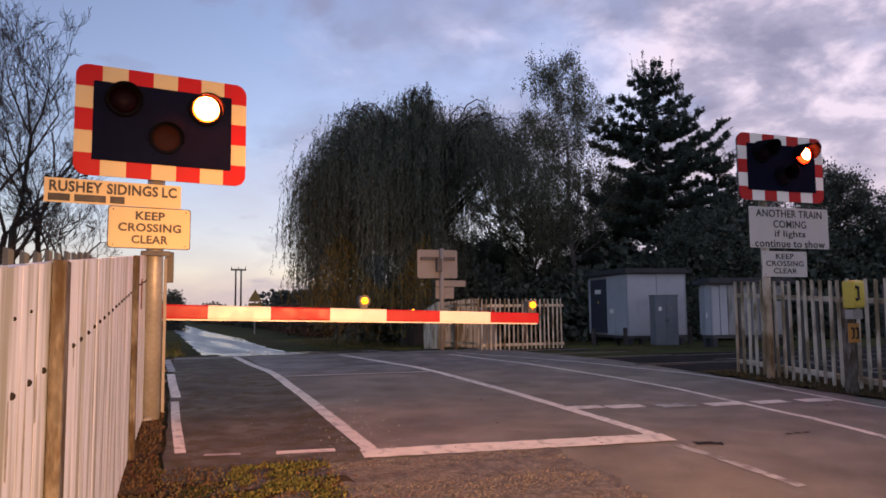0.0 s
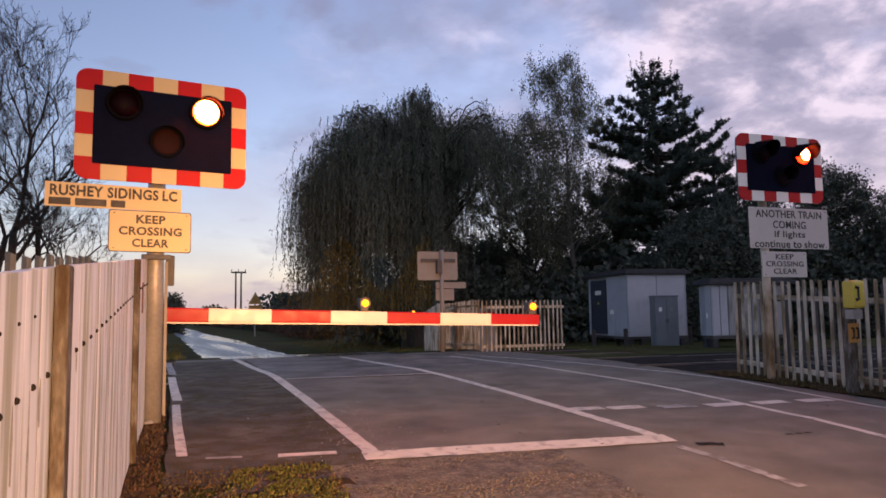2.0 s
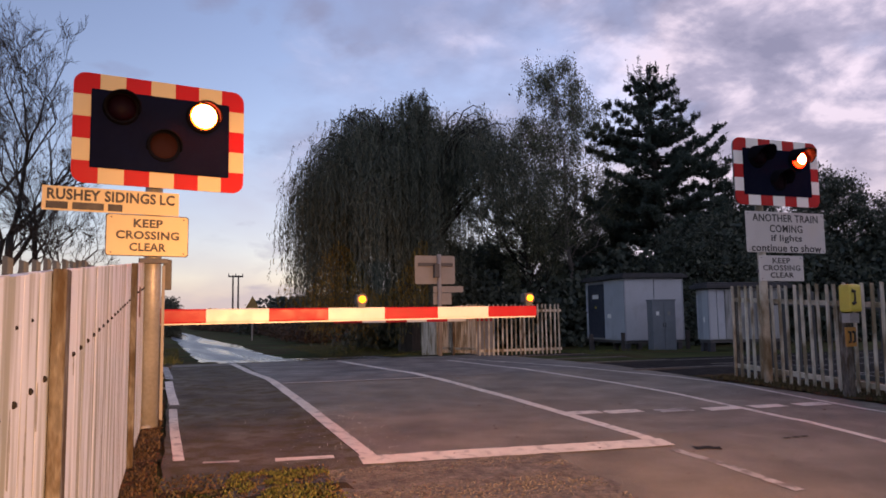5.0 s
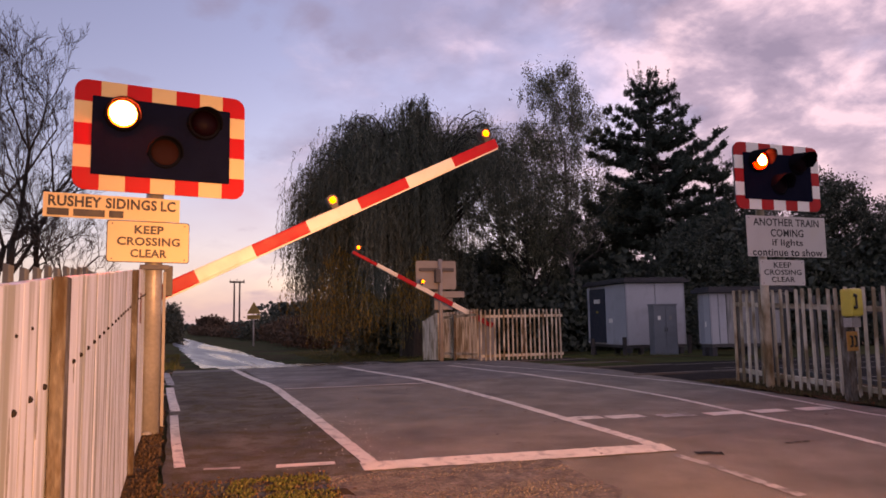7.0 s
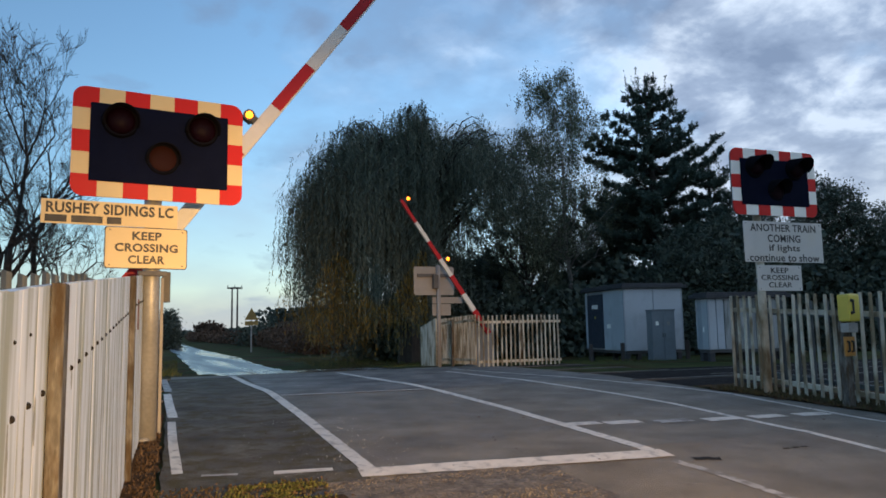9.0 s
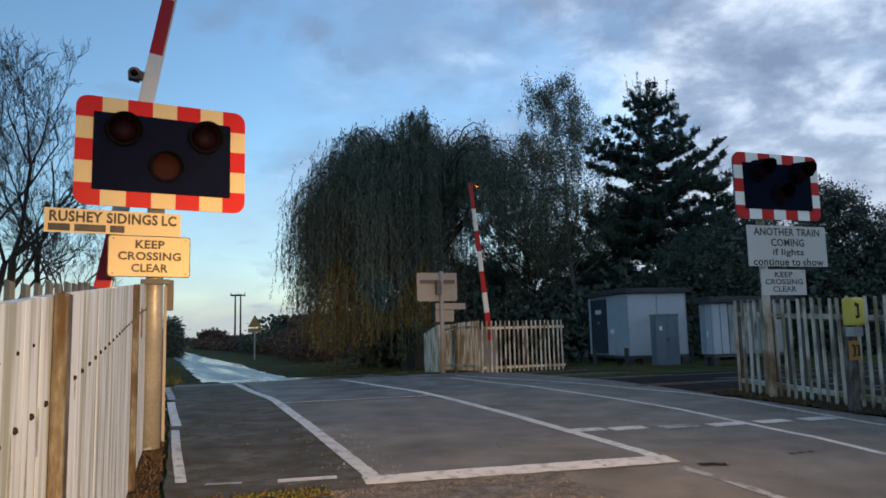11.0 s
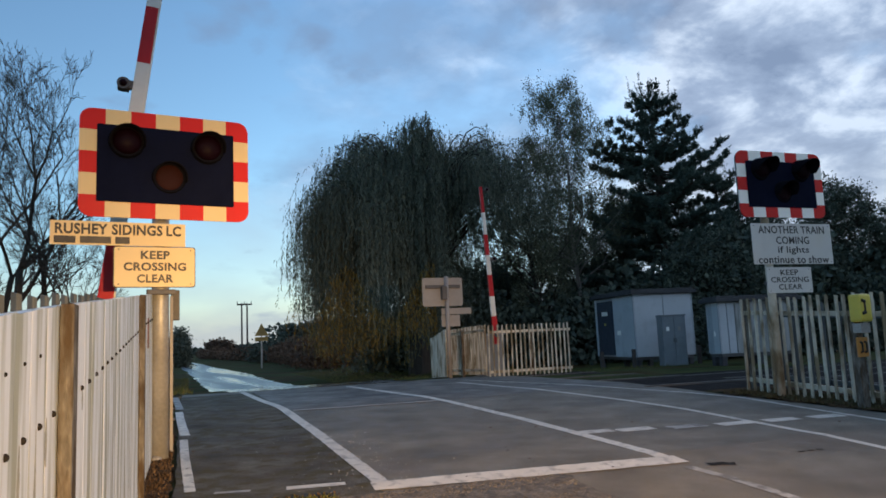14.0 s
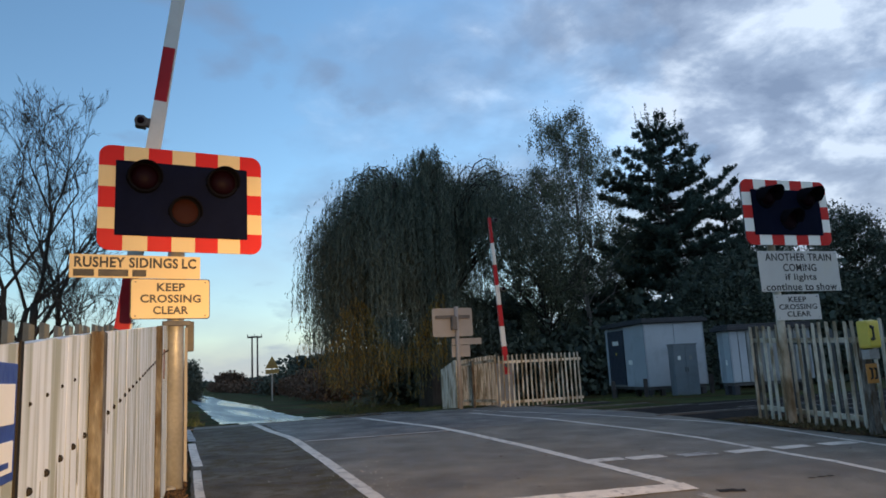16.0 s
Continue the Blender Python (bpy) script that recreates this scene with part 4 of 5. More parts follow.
for s, z, drop in ((1.37, 0.655, 0.3), (1.517, 0.672, 0.14), (1.663, 0.686, 0.3), (1.77, 0.7, 0.1), (2.29, 0.74, 0.06), (2.43, 0.55, 0.3), (2.9, 0.5, 0.35), (3.1, 0.56, 0.4), (3.6, 0.5, 0.4), (3.85, 0.6, 0.5)):
    x = (s - FA[1]) / (FB[1] - FA[1]) * fl
    bm = bmesh.new()
    row = [bm.verts.new((x + dx, -0.0126, zz)) for dx, zz in ((-0.003, z), (-0.013, z - drop * 0.5), (-0.008, z - drop), (0.006, z - drop * 1.04), (0.012, z - drop * 0.45), (0.004, z))]
    bm.faces.new(row)
    part("rust_streak", bm, STREAK, root, "brown run-off streak")
stone = thing("stone", RP(-0.19, 5.75, zg(5.75) + 0.02), "pale stone at the foot of the fence", "stone")
bm = bmesh.new()
bmesh.ops.create_icosphere(bm, subdivisions=2, radius=0.045)
for v in bm.verts:
    v.co *= 1 + 0.25 * noise.noise(v.co * 25)
    v.co.z *= 0.7
part("rock", bm, CONCRETE, stone, smooth=True)
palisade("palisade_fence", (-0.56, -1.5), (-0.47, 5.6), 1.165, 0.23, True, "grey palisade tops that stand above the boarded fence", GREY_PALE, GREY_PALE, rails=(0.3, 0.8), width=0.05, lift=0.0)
root = thing("notice_plate", RP(FA[0], FA[1], 0, fence_turn), "blue and white notice plate fixed to the boarded fence", "sign")
x0 = (0.62 - FA[1]) / (FB[1] - FA[1]) * fl
part("plate", box(x0, x0 + 0.51, -0.022, -0.016, 0.684, 0.852, 0.002), BLUE, root, "blue plate")
part("panel", box(x0 + 0.02, x0 + 0.49, -0.0245, -0.021, 0.765, 0.822, 0.001), SIGN_WHITE, root, "white panel")
part("panel", box(x0 + 0.02, x0 + 0.49, -0.0245, -0.021, 0.698, 0.742, 0.001), SIGN_WHITE, root, "white panel")
for i in range(2):
    part("bar", box(x0 + 0.05, x0 + 0.46 - 0.05 * (i % 2), -0.0262, -0.024, 0.706 + 0.018 * i, 0.714 + 0.018 * i), BLUE, root)

# ---- telephone post ----
root = thing("crossing_telephone", RP(5.93, 5.1, zg(5.1)), "yellow telephone box on a wooden post before the fence", "telephone box")
part("post", box(-0.04, 0.04, 0.0, 0.08, -0.1, 0.86, 0.006), RUST_POST, root, "weathered post")
body = part("box", box(-0.075, 0.075, -0.1, 0.03, 0.80, 1.06, 0.025), YELLOW, root, "yellow box")
bm = tube((-0.02, -0.104, 0.88), (-0.02, -0.104, 1.0), 0.009, 0.009, 10)
tube((-0.02, -0.104, 0.99), (-0.052, -0.104, 1.0), 0.016, 0.014, 10, bm)
tube((-0.02, -0.104, 0.89), (-0.052, -0.104, 0.878), 0.016, 0.014, 10, bm)
part("handset_symbol", bm, SIGN_BLACK, body, "black handset symbol")
part("bracket", box(-0.06, 0.06, -0.07, 0.02, 0.70, 0.79, 0.006), GALV, root)
plate2 = part("decal_plate", box(-0.065, 0.065, -0.02, -0.005, 0.48, 0.66, 0.004), ORANGE, root, "orange plate with black marks")
for dx in (-0.012, 0.042):
    bm = tube((dx, -0.023, 0.53), (dx, -0.023, 0.61), 0.009, 0.009, 8)
    tube((dx, -0.023, 0.61), (dx - 0.026, -0.023, 0.618), 0.011, 0.009, 8, bm)
    tube((dx, -0.023, 0.53), (dx - 0.026, -0.023, 0.522), 0.011, 0.009, 8, bm)
    part("handset_symbol", bm, SIGN_BLACK, plate2)

# ---- huts beyond the tracks ----


def relay_hut(m, w, d, h, label, door_side=True, gap=0.25, n=3, wall=HUT_WALL):
    """A flat-roofed panelled hut; local x along its long front, front at y = 0, door on the short side at x = 0."""
    root = thing("relay_hut", m, label, "equipment hut", "huts beside the track")
    part("floor_frame", box(0.03, w - 0.03, 0.03, d - 0.03, gap - 0.08, gap, 0.01), DARK_STEEL, root)
    for x in (0.1, w / 2, w - 0.1):
        for y in (0.12, d - 0.12):
            # feet take the roof's near-black, painting in the shade under the hut
            part("foot", box(x - 0.07, x + 0.07, y - 0.07, y + 0.07, -0.35, gap - 0.08, 0.01), HUT_ROOF_AND_FEET, root)
    part("core", box(0.02, w - 0.02, 0.02, d - 0.02, gap, h, 0.0), HUT_TRIM, root)
    for i in range(n):
        a, b = w * i / n + 0.012, w * (i + 1) / n - 0.012
        part("panel", box(a, b, -0.012, 0.024, gap + 0.01, h - 0.02, 0.006), HUT_WALL if i < 2 else wall, root)
    part("panel", box(-0.012, 0.024, 0.02, d * 0.5, gap + 0.01, h - 0.02, 0.006), HUT_WALL, root)
    part("panel", box(-0.012, 0.024, d * 0.95, d - 0.02, gap + 0.01, h - 0.02, 0.006), HUT_WALL, root)
    for x in (-0.02, w - 0.02):
        part("corner_trim", box(x, x + 0.04, -0.02, 0.03, gap, h, 0.004), HUT_TRIM, root)
    if door_side:
        door = part("door", box(-0.02, 0.02, d * 0.52, d * 0.93, gap + 0.05, h - 0.1, 0.008), HUT_DOOR, root, "dark door")
        part("notice", box(-0.026, -0.018, d * 0.64, d * 0.8, h - 0.55, h - 0.42), SIGN_WHITE, door, "white notice")
        part("notice", box(-0.026, -0.018, d * 0.7, d * 0.74, h - 0.85, h - 0.78), YELLOW, door)
        part("step", box(-0.06, -0.02, d * 0.52, d * 0.93, gap + 0.02, gap + 0.05, 0.004), GALV, door)
    part("notice", box(-0.02, -0.011, d * 0.33, d * 0.42, h * 0.46, h * 0.46 + 0.13), SIGN_WHITE, root)
    bm = box(-0.12, w + 0.12, -0.14, d + 0.12, h, h + 0.1, 0.015)
    box(-0.05, w + 0.05, -0.05, d + 0.05, h + 0.1, h + 0.15, 0.015, bm)
    part("roof", bm, HUT_ROOF_AND_FEET, root, "dark flat roof")
    return root


relay_hut(Matrix.Translation((5.34, 21.0, -0.25)) @ Matrix.Rotation(radians(13), 4, "Z"), 1.86, 2.65, 2.14, "pale blue-grey panelled equipment hut with a dark door", gap=0.33, n=2)
relay_hut(Matrix.Translation((6.66, 18.0, -0.1)) @ Matrix.Rotation(radians(12), 4, "Z"), 2.2, 0.55, 1.55, "low pale panelled hut behind the fence", door_side=False, gap=0.28, n=10, wall=STREAKED)
root = thing("steel_cabinet", Matrix.Translation((5.8, 19.9, -0.16)), "grey steel equipment cabinet with double doors before the hut", "cabinet")
part("body", box(0, 0.64, 0.0, 0.5, 0.0, 1.36, 0.01), CABINET, root)
for a, b, hx in ((0.015, 0.315, 0.29), (0.325, 0.625, 0.35)):
    door = part("door", box(a, b, -0.018, 0.002, 0.06, 1.33, 0.005), CABINET, root)
    part("handle", box(hx - 0.012, hx + 0.012, -0.035, -0.016, 0.64, 0.76, 0.003), DARK_STEEL, door)
    part("notice", box(a + 0.09, a + 0.17, -0.023, -0.017, 0.96, 1.07), SIGN_WHITE if a < 0.1 else SIGN_BACK, door)
part("lid", box(-0.02, 0.66, -0.03, 0.52, 1.36, 1.4, 0.008), CABINET, root)

for x, y in ((4.25, 20.6), (5.1, 20.4), (6.95, 20.5)):
    root = thing("bollard", Matrix.Translation((x, y, zw(x, y))), "short dark wooden post by the hut", "bollard", "posts by the hut")
    part("post", box(-0.05, 0.05, -0.05, 0.05, -0.1, 0.5, 0.01), WOOD_POLE, root)

# ---- far roadside ----
root = thing("warning_sign", RP(4.42, 46.2, zg(46.2)), "triangular road sign on a slim post by the far lane", "road sign")
part("pole", tube((0, 0, 0), (0, 0, 2.2), 0.05, 0.05, 10), GALV, root)
bm = bmesh.new()
f0 = [bm.verts.new((x, y, z)) for y in (-0.07, -0.05) for x, z in ((-0.42, 1.98), (0.42, 1.98), (0.0, 2.74))]
for q in ((0, 1, 2), (5, 4, 3), (0, 3, 4, 1), (1, 4, 5, 2), (2, 5, 3, 0)):
    bm.faces.new([f0[i] for i in q])
bmesh.ops.recalc_face_normals(bm, faces=bm.faces[:])
part("triangle_plate", bm, DULL_YELLOW, root, "yellowish plate")
part("lower_plate", box(-0.4, 0.4, -0.07, -0.05, 1.66, 1.9, 0.005), DULL_YELLOW, root)

for u in (10.2, 11.2):
    root = thing("utility_pole", RP(u, 145.1, zg(145.1)), "tall dark wooden utility pole far off beside a field", "utility pole", "utility poles")
    part("pole", tube((0, 0, 0), (0, 0, 10.0), 0.2, 0.14, 8), WOOD_POLE, root)
    if u < 11:
        part("crossarm", box(-0.9, 1.9, -0.1, 0.1, 9.6, 9.9), WOOD_POLE, root)
        for x in (-0.8, 0.5, 1.8):
            part("insulator", tube((x, 0, 9.9), (x, 0, 10.35), 0.09, 0.06, 8), DARK_STEEL, root)

# ---- trees ----


def quads(name, centres, along, across, mats, index=None):
    """Many small leaves at once: one diamond quad each."""
    centres, along, across = np.asarray(centres), np.asarray(along), np.asarray(across)
    n = len(centres)
    v = np.empty((n, 4, 3))
    v[:, 0], v[:, 1], v[:, 2], v[:, 3] = centres - along, centres + across - along * 0.1, centres + along, centres - across - along * 0.1
    me = bpy.data.meshes.new(name)
    me.vertices.add(n * 4)
    me.vertices.foreach_set("co", v.ravel())
    me.loops.add(n * 4)
    me.loops.foreach_set("vertex_index", np.arange(n * 4))
    me.polygons.add(n)
    me.polygons.foreach_set("loop_start", np.arange(n) * 4)
    me.polygons.foreach_set("loop_total", np.full(n, 4))
    for m in mats:
        me.materials.append(m)
    if index is not None:
        me.polygons.foreach_set("material_index", index)
    me.update()
    return me


def unit(rng, n):
    v = rng.normal(size=(n, 3))
    return v / np.linalg.norm(v, axis=1, keepdims=True)


def limbs(name, segs, mat, sides=5):
    """Tapered tubes for trunk and branches: (p, q, r0, r1)."""
    verts, faces = [], []
    for p, q, r0, r1 in segs:
        p, q = Vector(p), Vector(q)
        d = q - p
        if d.length < 1e-5:
            continue
        a = d.orthogonal().normalized()
        b = d.normalized().cross(a)
        n0 = len(verts)
        k = sides if r0 > 0.012 else 3
        for c, r in ((p, r0), (q, r1)):
            for i in range(k):
                t = 2 * math.pi * i / k
                verts.append(c + a * (r * math.cos(t)) + b * (r * math.sin(t)))
        for i in range(k):
            j = (i + 1) % k
            faces.append((n0 + i, n0 + j, n0 + k + j, n0 + k + i))
    me = mesh_of(name, verts, faces)
    me.materials.append(mat)
    return me


def grow(rng, p, d, length, r, depth, segs, spread=0.55, up=0.12, ends=None, kids=(2, 3), bend=0.14, shrink=0.72, min_r=0.004):
    """A branch of a few bent pieces that forks."""
    n = 4 if depth > 1 else 3
    q = Vector(p)
    d = Vector(d).normalized()
    for i in range(n):
        nd = (d + Vector(rng.normal(size=3)) * bend + Vector((0, 0, up))).normalized()
        e = q + nd * (length / n)
        r1 = max(min_r, r * (1 - 0.28 * (i + 1) / n))
        segs.append((tuple(q), tuple(e), max(min_r, r * (1 - 0.28 * i / n)), r1))
        q, d = e, nd
        if depth > 0 and i >= 1:
            for _ in range(1 if i < n - 1 else int(rng.integers(kids[0], kids[1] + 1))):
                side = Vector(rng.normal(size=3))
                side = (side - d * side.dot(d)).normalized()
                f = rng.uniform(0.55, 1.0)
                grow(rng, q, (d + side * spread * rng.uniform(0.7, 1.4)).normalized(), length * shrink * f, r * 0.47 * (0.7 + 0.3 * f), depth - 1, segs, spread, up, ends, kids, bend, shrink, min_r)
    if depth == 0 and ends is not None:
        ends.append((tuple(q), tuple(d)))


def bare_tree(x, y, stems, label, seed):
    rng = np.random.default_rng(seed)
    root = thing("bare_tree", Matrix.Translation((x, y, zw(x, y))), label, "tree", "trees")
    twigs = []
    for dx, dy, lean, length, r in stems:
        segs = []
        grow(rng, (dx, dy, -0.1), (lean, 0.05, 1.0), length, r, 6 if r > 0.105 and seed == 3 else 5, segs, 0.62, 0.07, None, (2, 3), 0.085, 0.71, 0.0034)
        thick = [q for q in segs if q[2] > 0.02]
        twigs += [q for q in segs if q[2] <= 0.02]
        part("stem", limbs("stem", thick, BARK, 6), BARK, root)
    tagged(part("twig_spray", limbs("twig_spray", twigs, BARK), BARK, root), kind="stuff")


bare_tree(-9.7, 16.2, [(0, 0, 0.0, 3.15, 0.11), (-0.3, 0.2, -0.12, 3.3, 0.075), (0.4, 0.1, 0.2, 3.1, 0.075), (0.55, -0.3, 0.85, 2.3, 0.055), (-1.3, 0.5, -0.06, 3.6, 0.09)], "bare leafless tree with many fine twigs behind the fence", 3)
bare_tree(-12.6, 18.5, [(0, 0, 0.0, 3.8, 0.12), (0.8, 0.3, 0.1, 3.5, 0.10)], "bare leafless tree with many fine twigs behind the fence", 8)


def hang(rng, start, length, swing, step, half, wide):
    """Leaves on strands that hang from their starts: centres, directions, widths, how far down each leaf is, and its strand."""
    n = np.maximum(2, (length / step).astype(int))
    which = np.repeat(np.arange(len(n)), n)
    t = (np.arange(len(which)) - np.repeat(np.cumsum(n) - n, n)) / n[which]
    c = start[which] + swing[which] * (1 - np.exp(-3.5 * t))[:, None] + rng.normal(size=(len(which), 3)) * 0.02
    c[:, 2] -= length[which] * t - 0.16 * np.sin(np.minimum(1.0, t * 5) * np.pi)
    loose = np.where(t < 0.15, 0.7, 0.28)[:, None]
    d = rng.normal(size=(len(which), 3)) * loose + np.array([0, 0, -1.0])
    d /= np.linalg.norm(d, axis=1, keepdims=True)
    a = np.cross(d, unit(rng, len(which)))
    a /= np.linalg.norm(a, axis=1, keepdims=True) + 1e-6
    return c, d * rng.uniform(*half, (len(which), 1)), a * rng.uniform(*wide, (len(which), 1)), t, which


def willow(x, y, rx, ry, h, label, seed=21):
    """A weeping willow: limbs that rise and arch over, each with a curtain of strands of its own length."""
    rng = np.random.default_rng(seed)
    root = thing("weeping_willow", Matrix.Translation((x, y, zw(x, y))), label, "tree", "trees")
    segs = [((0, 0, -0.2), (0.05, 0, 1.4), 0.46, 0.36), ((0.05, 0, 1.4), (-0.1, 0, 2.6), 0.36, 0.28)]
    starts, lengths, swings, kinds = [], [], [], []
    boughs = 170
    for b in range(boughs):
        a = 2.39996 * b + rng.normal() * 0.15
        rr = math.sqrt((b + 0.5) / boughs)
        way = np.array([math.cos(a), math.sin(a)])
        lump = 1 + 0.1 * math.sin(3 * a + 1.0) + 0.07 * math.sin(7 * a + 2)
        tip = np.array([rx * way[0], ry * way[1]]) * rr * lump
        side = tip[0] / rx
        top = h * (1 - (0.33 if side < 0 else 0.22) * rr ** 4.2) * (1 + 0.035 * math.sin(tip[0] * 2.3 + 0.6) + rng.uniform(-0.1, 0.0) - 0.05 * max(0.0, 1 - rr / 0.4))
        fork = np.array([rng.normal() * 0.2, rng.normal() * 0.2, rng.uniform(1.8, 0.5 * h)])
        apex = np.array([*(tip * 0.8), top])
        end = np.array([*(tip * 1.05), top - rng.uniform(0.3, 0.8) * (0.3 + 0.8 * rr)])
        path = []
        for i in range(9):
            k = i / 8
            if k < 0.65:
                q = k / 0.65
                mid = np.array([*(tip * 0.3), top * 0.72])
                path.append((1 - q) ** 2 * fork + 2 * q * (1 - q) * mid + q * q * apex)
            else:
                q = (k - 0.65) / 0.35
                mid = np.array([*(tip * 0.98), top + 0.1])
                path.append((1 - q) ** 2 * apex + 2 * q * (1 - q) * mid + q * q * end)
        for i in range(8):
            r0, r1 = (0.075 * (1 - (i + j) / 8.4) ** 1.5 + 0.006 for j in (0, 1))
            segs.append((tuple(path[i]), tuple(path[i + 1]), r0, r1))
        thin = 0.75 if side > 0.5 else 1.0
        n = int(rng.integers(45, 125) * thin)
        f = 3.2 + 4.8 * rng.uniform(0, 1, n) ** 0.8
        i0 = np.minimum(7, f.astype(int))
        at = np.array(path)
        p = at[i0] + (at[i0 + 1] - at[i0]) * (f - i0)[:, None]
        width = rng.uniform(0.12, 0.34)
        p = p + rng.normal(size=(n, 3)) * np.array([width, width, 0.09])
        if rr > 0.75:
            low = rng.uniform(0.2, 1.2) if -0.8 < side < 0.3 else rng.uniform(1.4, 3.2)
        else:
            low = rng.uniform(0.3, 5.5)
        drop = np.minimum(p[:, 2] - low - rng.exponential(0.6, n), rng.uniform(1.6, 3.4) if rr < 0.55 else 99)
        if side > 0.45:
            drop = np.minimum(drop, rng.uniform(0.8, 2.6, n))
        drop *= np.where(rng.uniform(0, 1, n) < 0.3, rng.uniform(0.2, 0.7, n), 1.0)
        # most strands are short sprays at any height of the curtain, each arching its own way
        spray = rng.uniform(0, 1, n) < 0.72
        down = np.where(spray, rng.uniform(0, 0.85, n) * drop, 0.0)
        p[:, 2] -= down
        p[:, :2] += way * (0.12 * down / (drop + 0.1))[:, None] + rng.normal(size=(n, 2)) * np.where(spray, 0.16, 0.0)[:, None]
        drop = np.where(spray, np.minimum(drop - down, rng.uniform(0.35, 1.3, n)), drop)
        good = drop > 0.22
        starts.append(p[good])
        lengths.append(drop[good])
        kinds.append(np.full(int(good.sum()), b % 5 in (0, 2)))
        out = np.array([way[0], way[1], 0.0])
        swings.append((out * rng.uniform(0.0, 0.3, (n, 1)) + rng.normal(size=(n, 3)) * np.where(spray, 0.3, 0.12)[:, None] * np.array([1, 1, 0]))[good])
    start, length, swing = np.concatenate(starts), np.concatenate(lengths), np.concatenate(swings)
    c, al, ac, t, which = hang(rng, start, length, swing, 0.058, (0.05, 0.09), (0.01, 0.017))
    ix = np.where((rng.uniform(0, 1, len(t)) < 0.75) & np.concatenate(kinds)[which], 2, 0)
    # low left leaves coloured yellow: autumn leaf and the headlamps' light in one tone
    low_yellow = (c[:, 2] < 2.9 + 0.9 * np.sin(c[:, 0] * 2.1)) & (c[:, 0] < 0.8) & (rng.uniform(0, 1, len(t)) < 0.6)
    ix[low_yellow] = 1
    part("trunk", limbs("trunk", segs, BARK, 6), BARK, root)
    ob = new("hanging_foliage", quads("hanging_foliage", c, al, ac, [WILLOW_LEAF, WILLOW_YELLOW, WILLOW_PALE], ix.astype(np.int32)))
    ob.parent = root
    tagged(ob, "hanging strands of narrow leaves", kind="stuff")


willow(-1.2, 27.4, 4.75, 3.7, 9.35, "large weeping willow with dark drooping strands")


def leafy_tree(name, x, y, h, blobs, label, leaf, bark, density, size, seed, trunk_r=0.16, stretch=0.45, crown="crown", fill=12):
    """A broadleaved tree: limbs towards each clump of the crown, and loose leaves round uneven clumps (cx, cy, cz, r)."""
    rng = np.random.default_rng(seed)
    root = thing(name, Matrix.Translation((x, y, zw(x, y))), label, "tree", "trees")
    segs = []
    p = Vector((0, 0, -0.2))
    for i in range(7):
        q = Vector((rng.normal() * 0.07, rng.normal() * 0.07, h * 0.92 * (i + 1) / 7))
        segs.append((tuple(p), tuple(q), trunk_r * (1 - i / 7.6), trunk_r * (1 - (i + 1) / 7.6)))
        p = q
    cs, al, ac = [], [], []
    for bx, by, bz, r in blobs:
        zb = max(0.5, bz - 0.55 * math.hypot(bx, by) - r * 0.5)
        a = Vector((0, 0, min(zb, h * 0.85)))
        mid = a.lerp(Vector((bx, by, bz)), 0.55) + Vector((0, 0, -0.1))
        segs.append((tuple(a), tuple(mid), trunk_r * 0.34, trunk_r * 0.2))
        segs.append((tuple(mid), (bx, by, bz), trunk_r * 0.2, 0.02))
        for _ in range(7):
            e = Vector((bx, by, bz)) + Vector(unit(rng, 1)[0]) * r * 1.05
            segs.append((tuple(mid.lerp(Vector((bx, by, bz)), rng.uniform(0.3, 1))), tuple(e), 0.02, 0.006))
        clumps = max(6, int(r * r * fill))
        for _ in range(clumps):
            c = np.array([bx, by, bz]) + unit(rng, 1)[0] * r * rng.uniform(0.35, 1.08) * np.array([1, 1, 0.85])
            n = int(density * rng.uniform(0.5, 1.3))
            pts = c + rng.normal(size=(n, 3)) * r * 0.17
            cs.append(pts)
            d = unit(rng, n) + np.array([0, 0, -stretch])
            d /= np.linalg.norm(d, axis=1, keepdims=True)
            s = np.cross(d, unit(rng, n))
            s /= np.linalg.norm(s, axis=1, keepdims=True) + 1e-6
            k = rng.uniform(0.7, 1.3, (n, 1)) * size
            al.append(d * k)
            ac.append(s * k * 0.55)
    part("trunk", limbs("trunk", segs, bark, 6), bark, root)
    ob = new(crown, quads(crown, np.concatenate(cs), np.concatenate(al), np.concatenate(ac), [leaf]))
    ob.parent = root
    tagged(ob, kind="stuff")
    return root


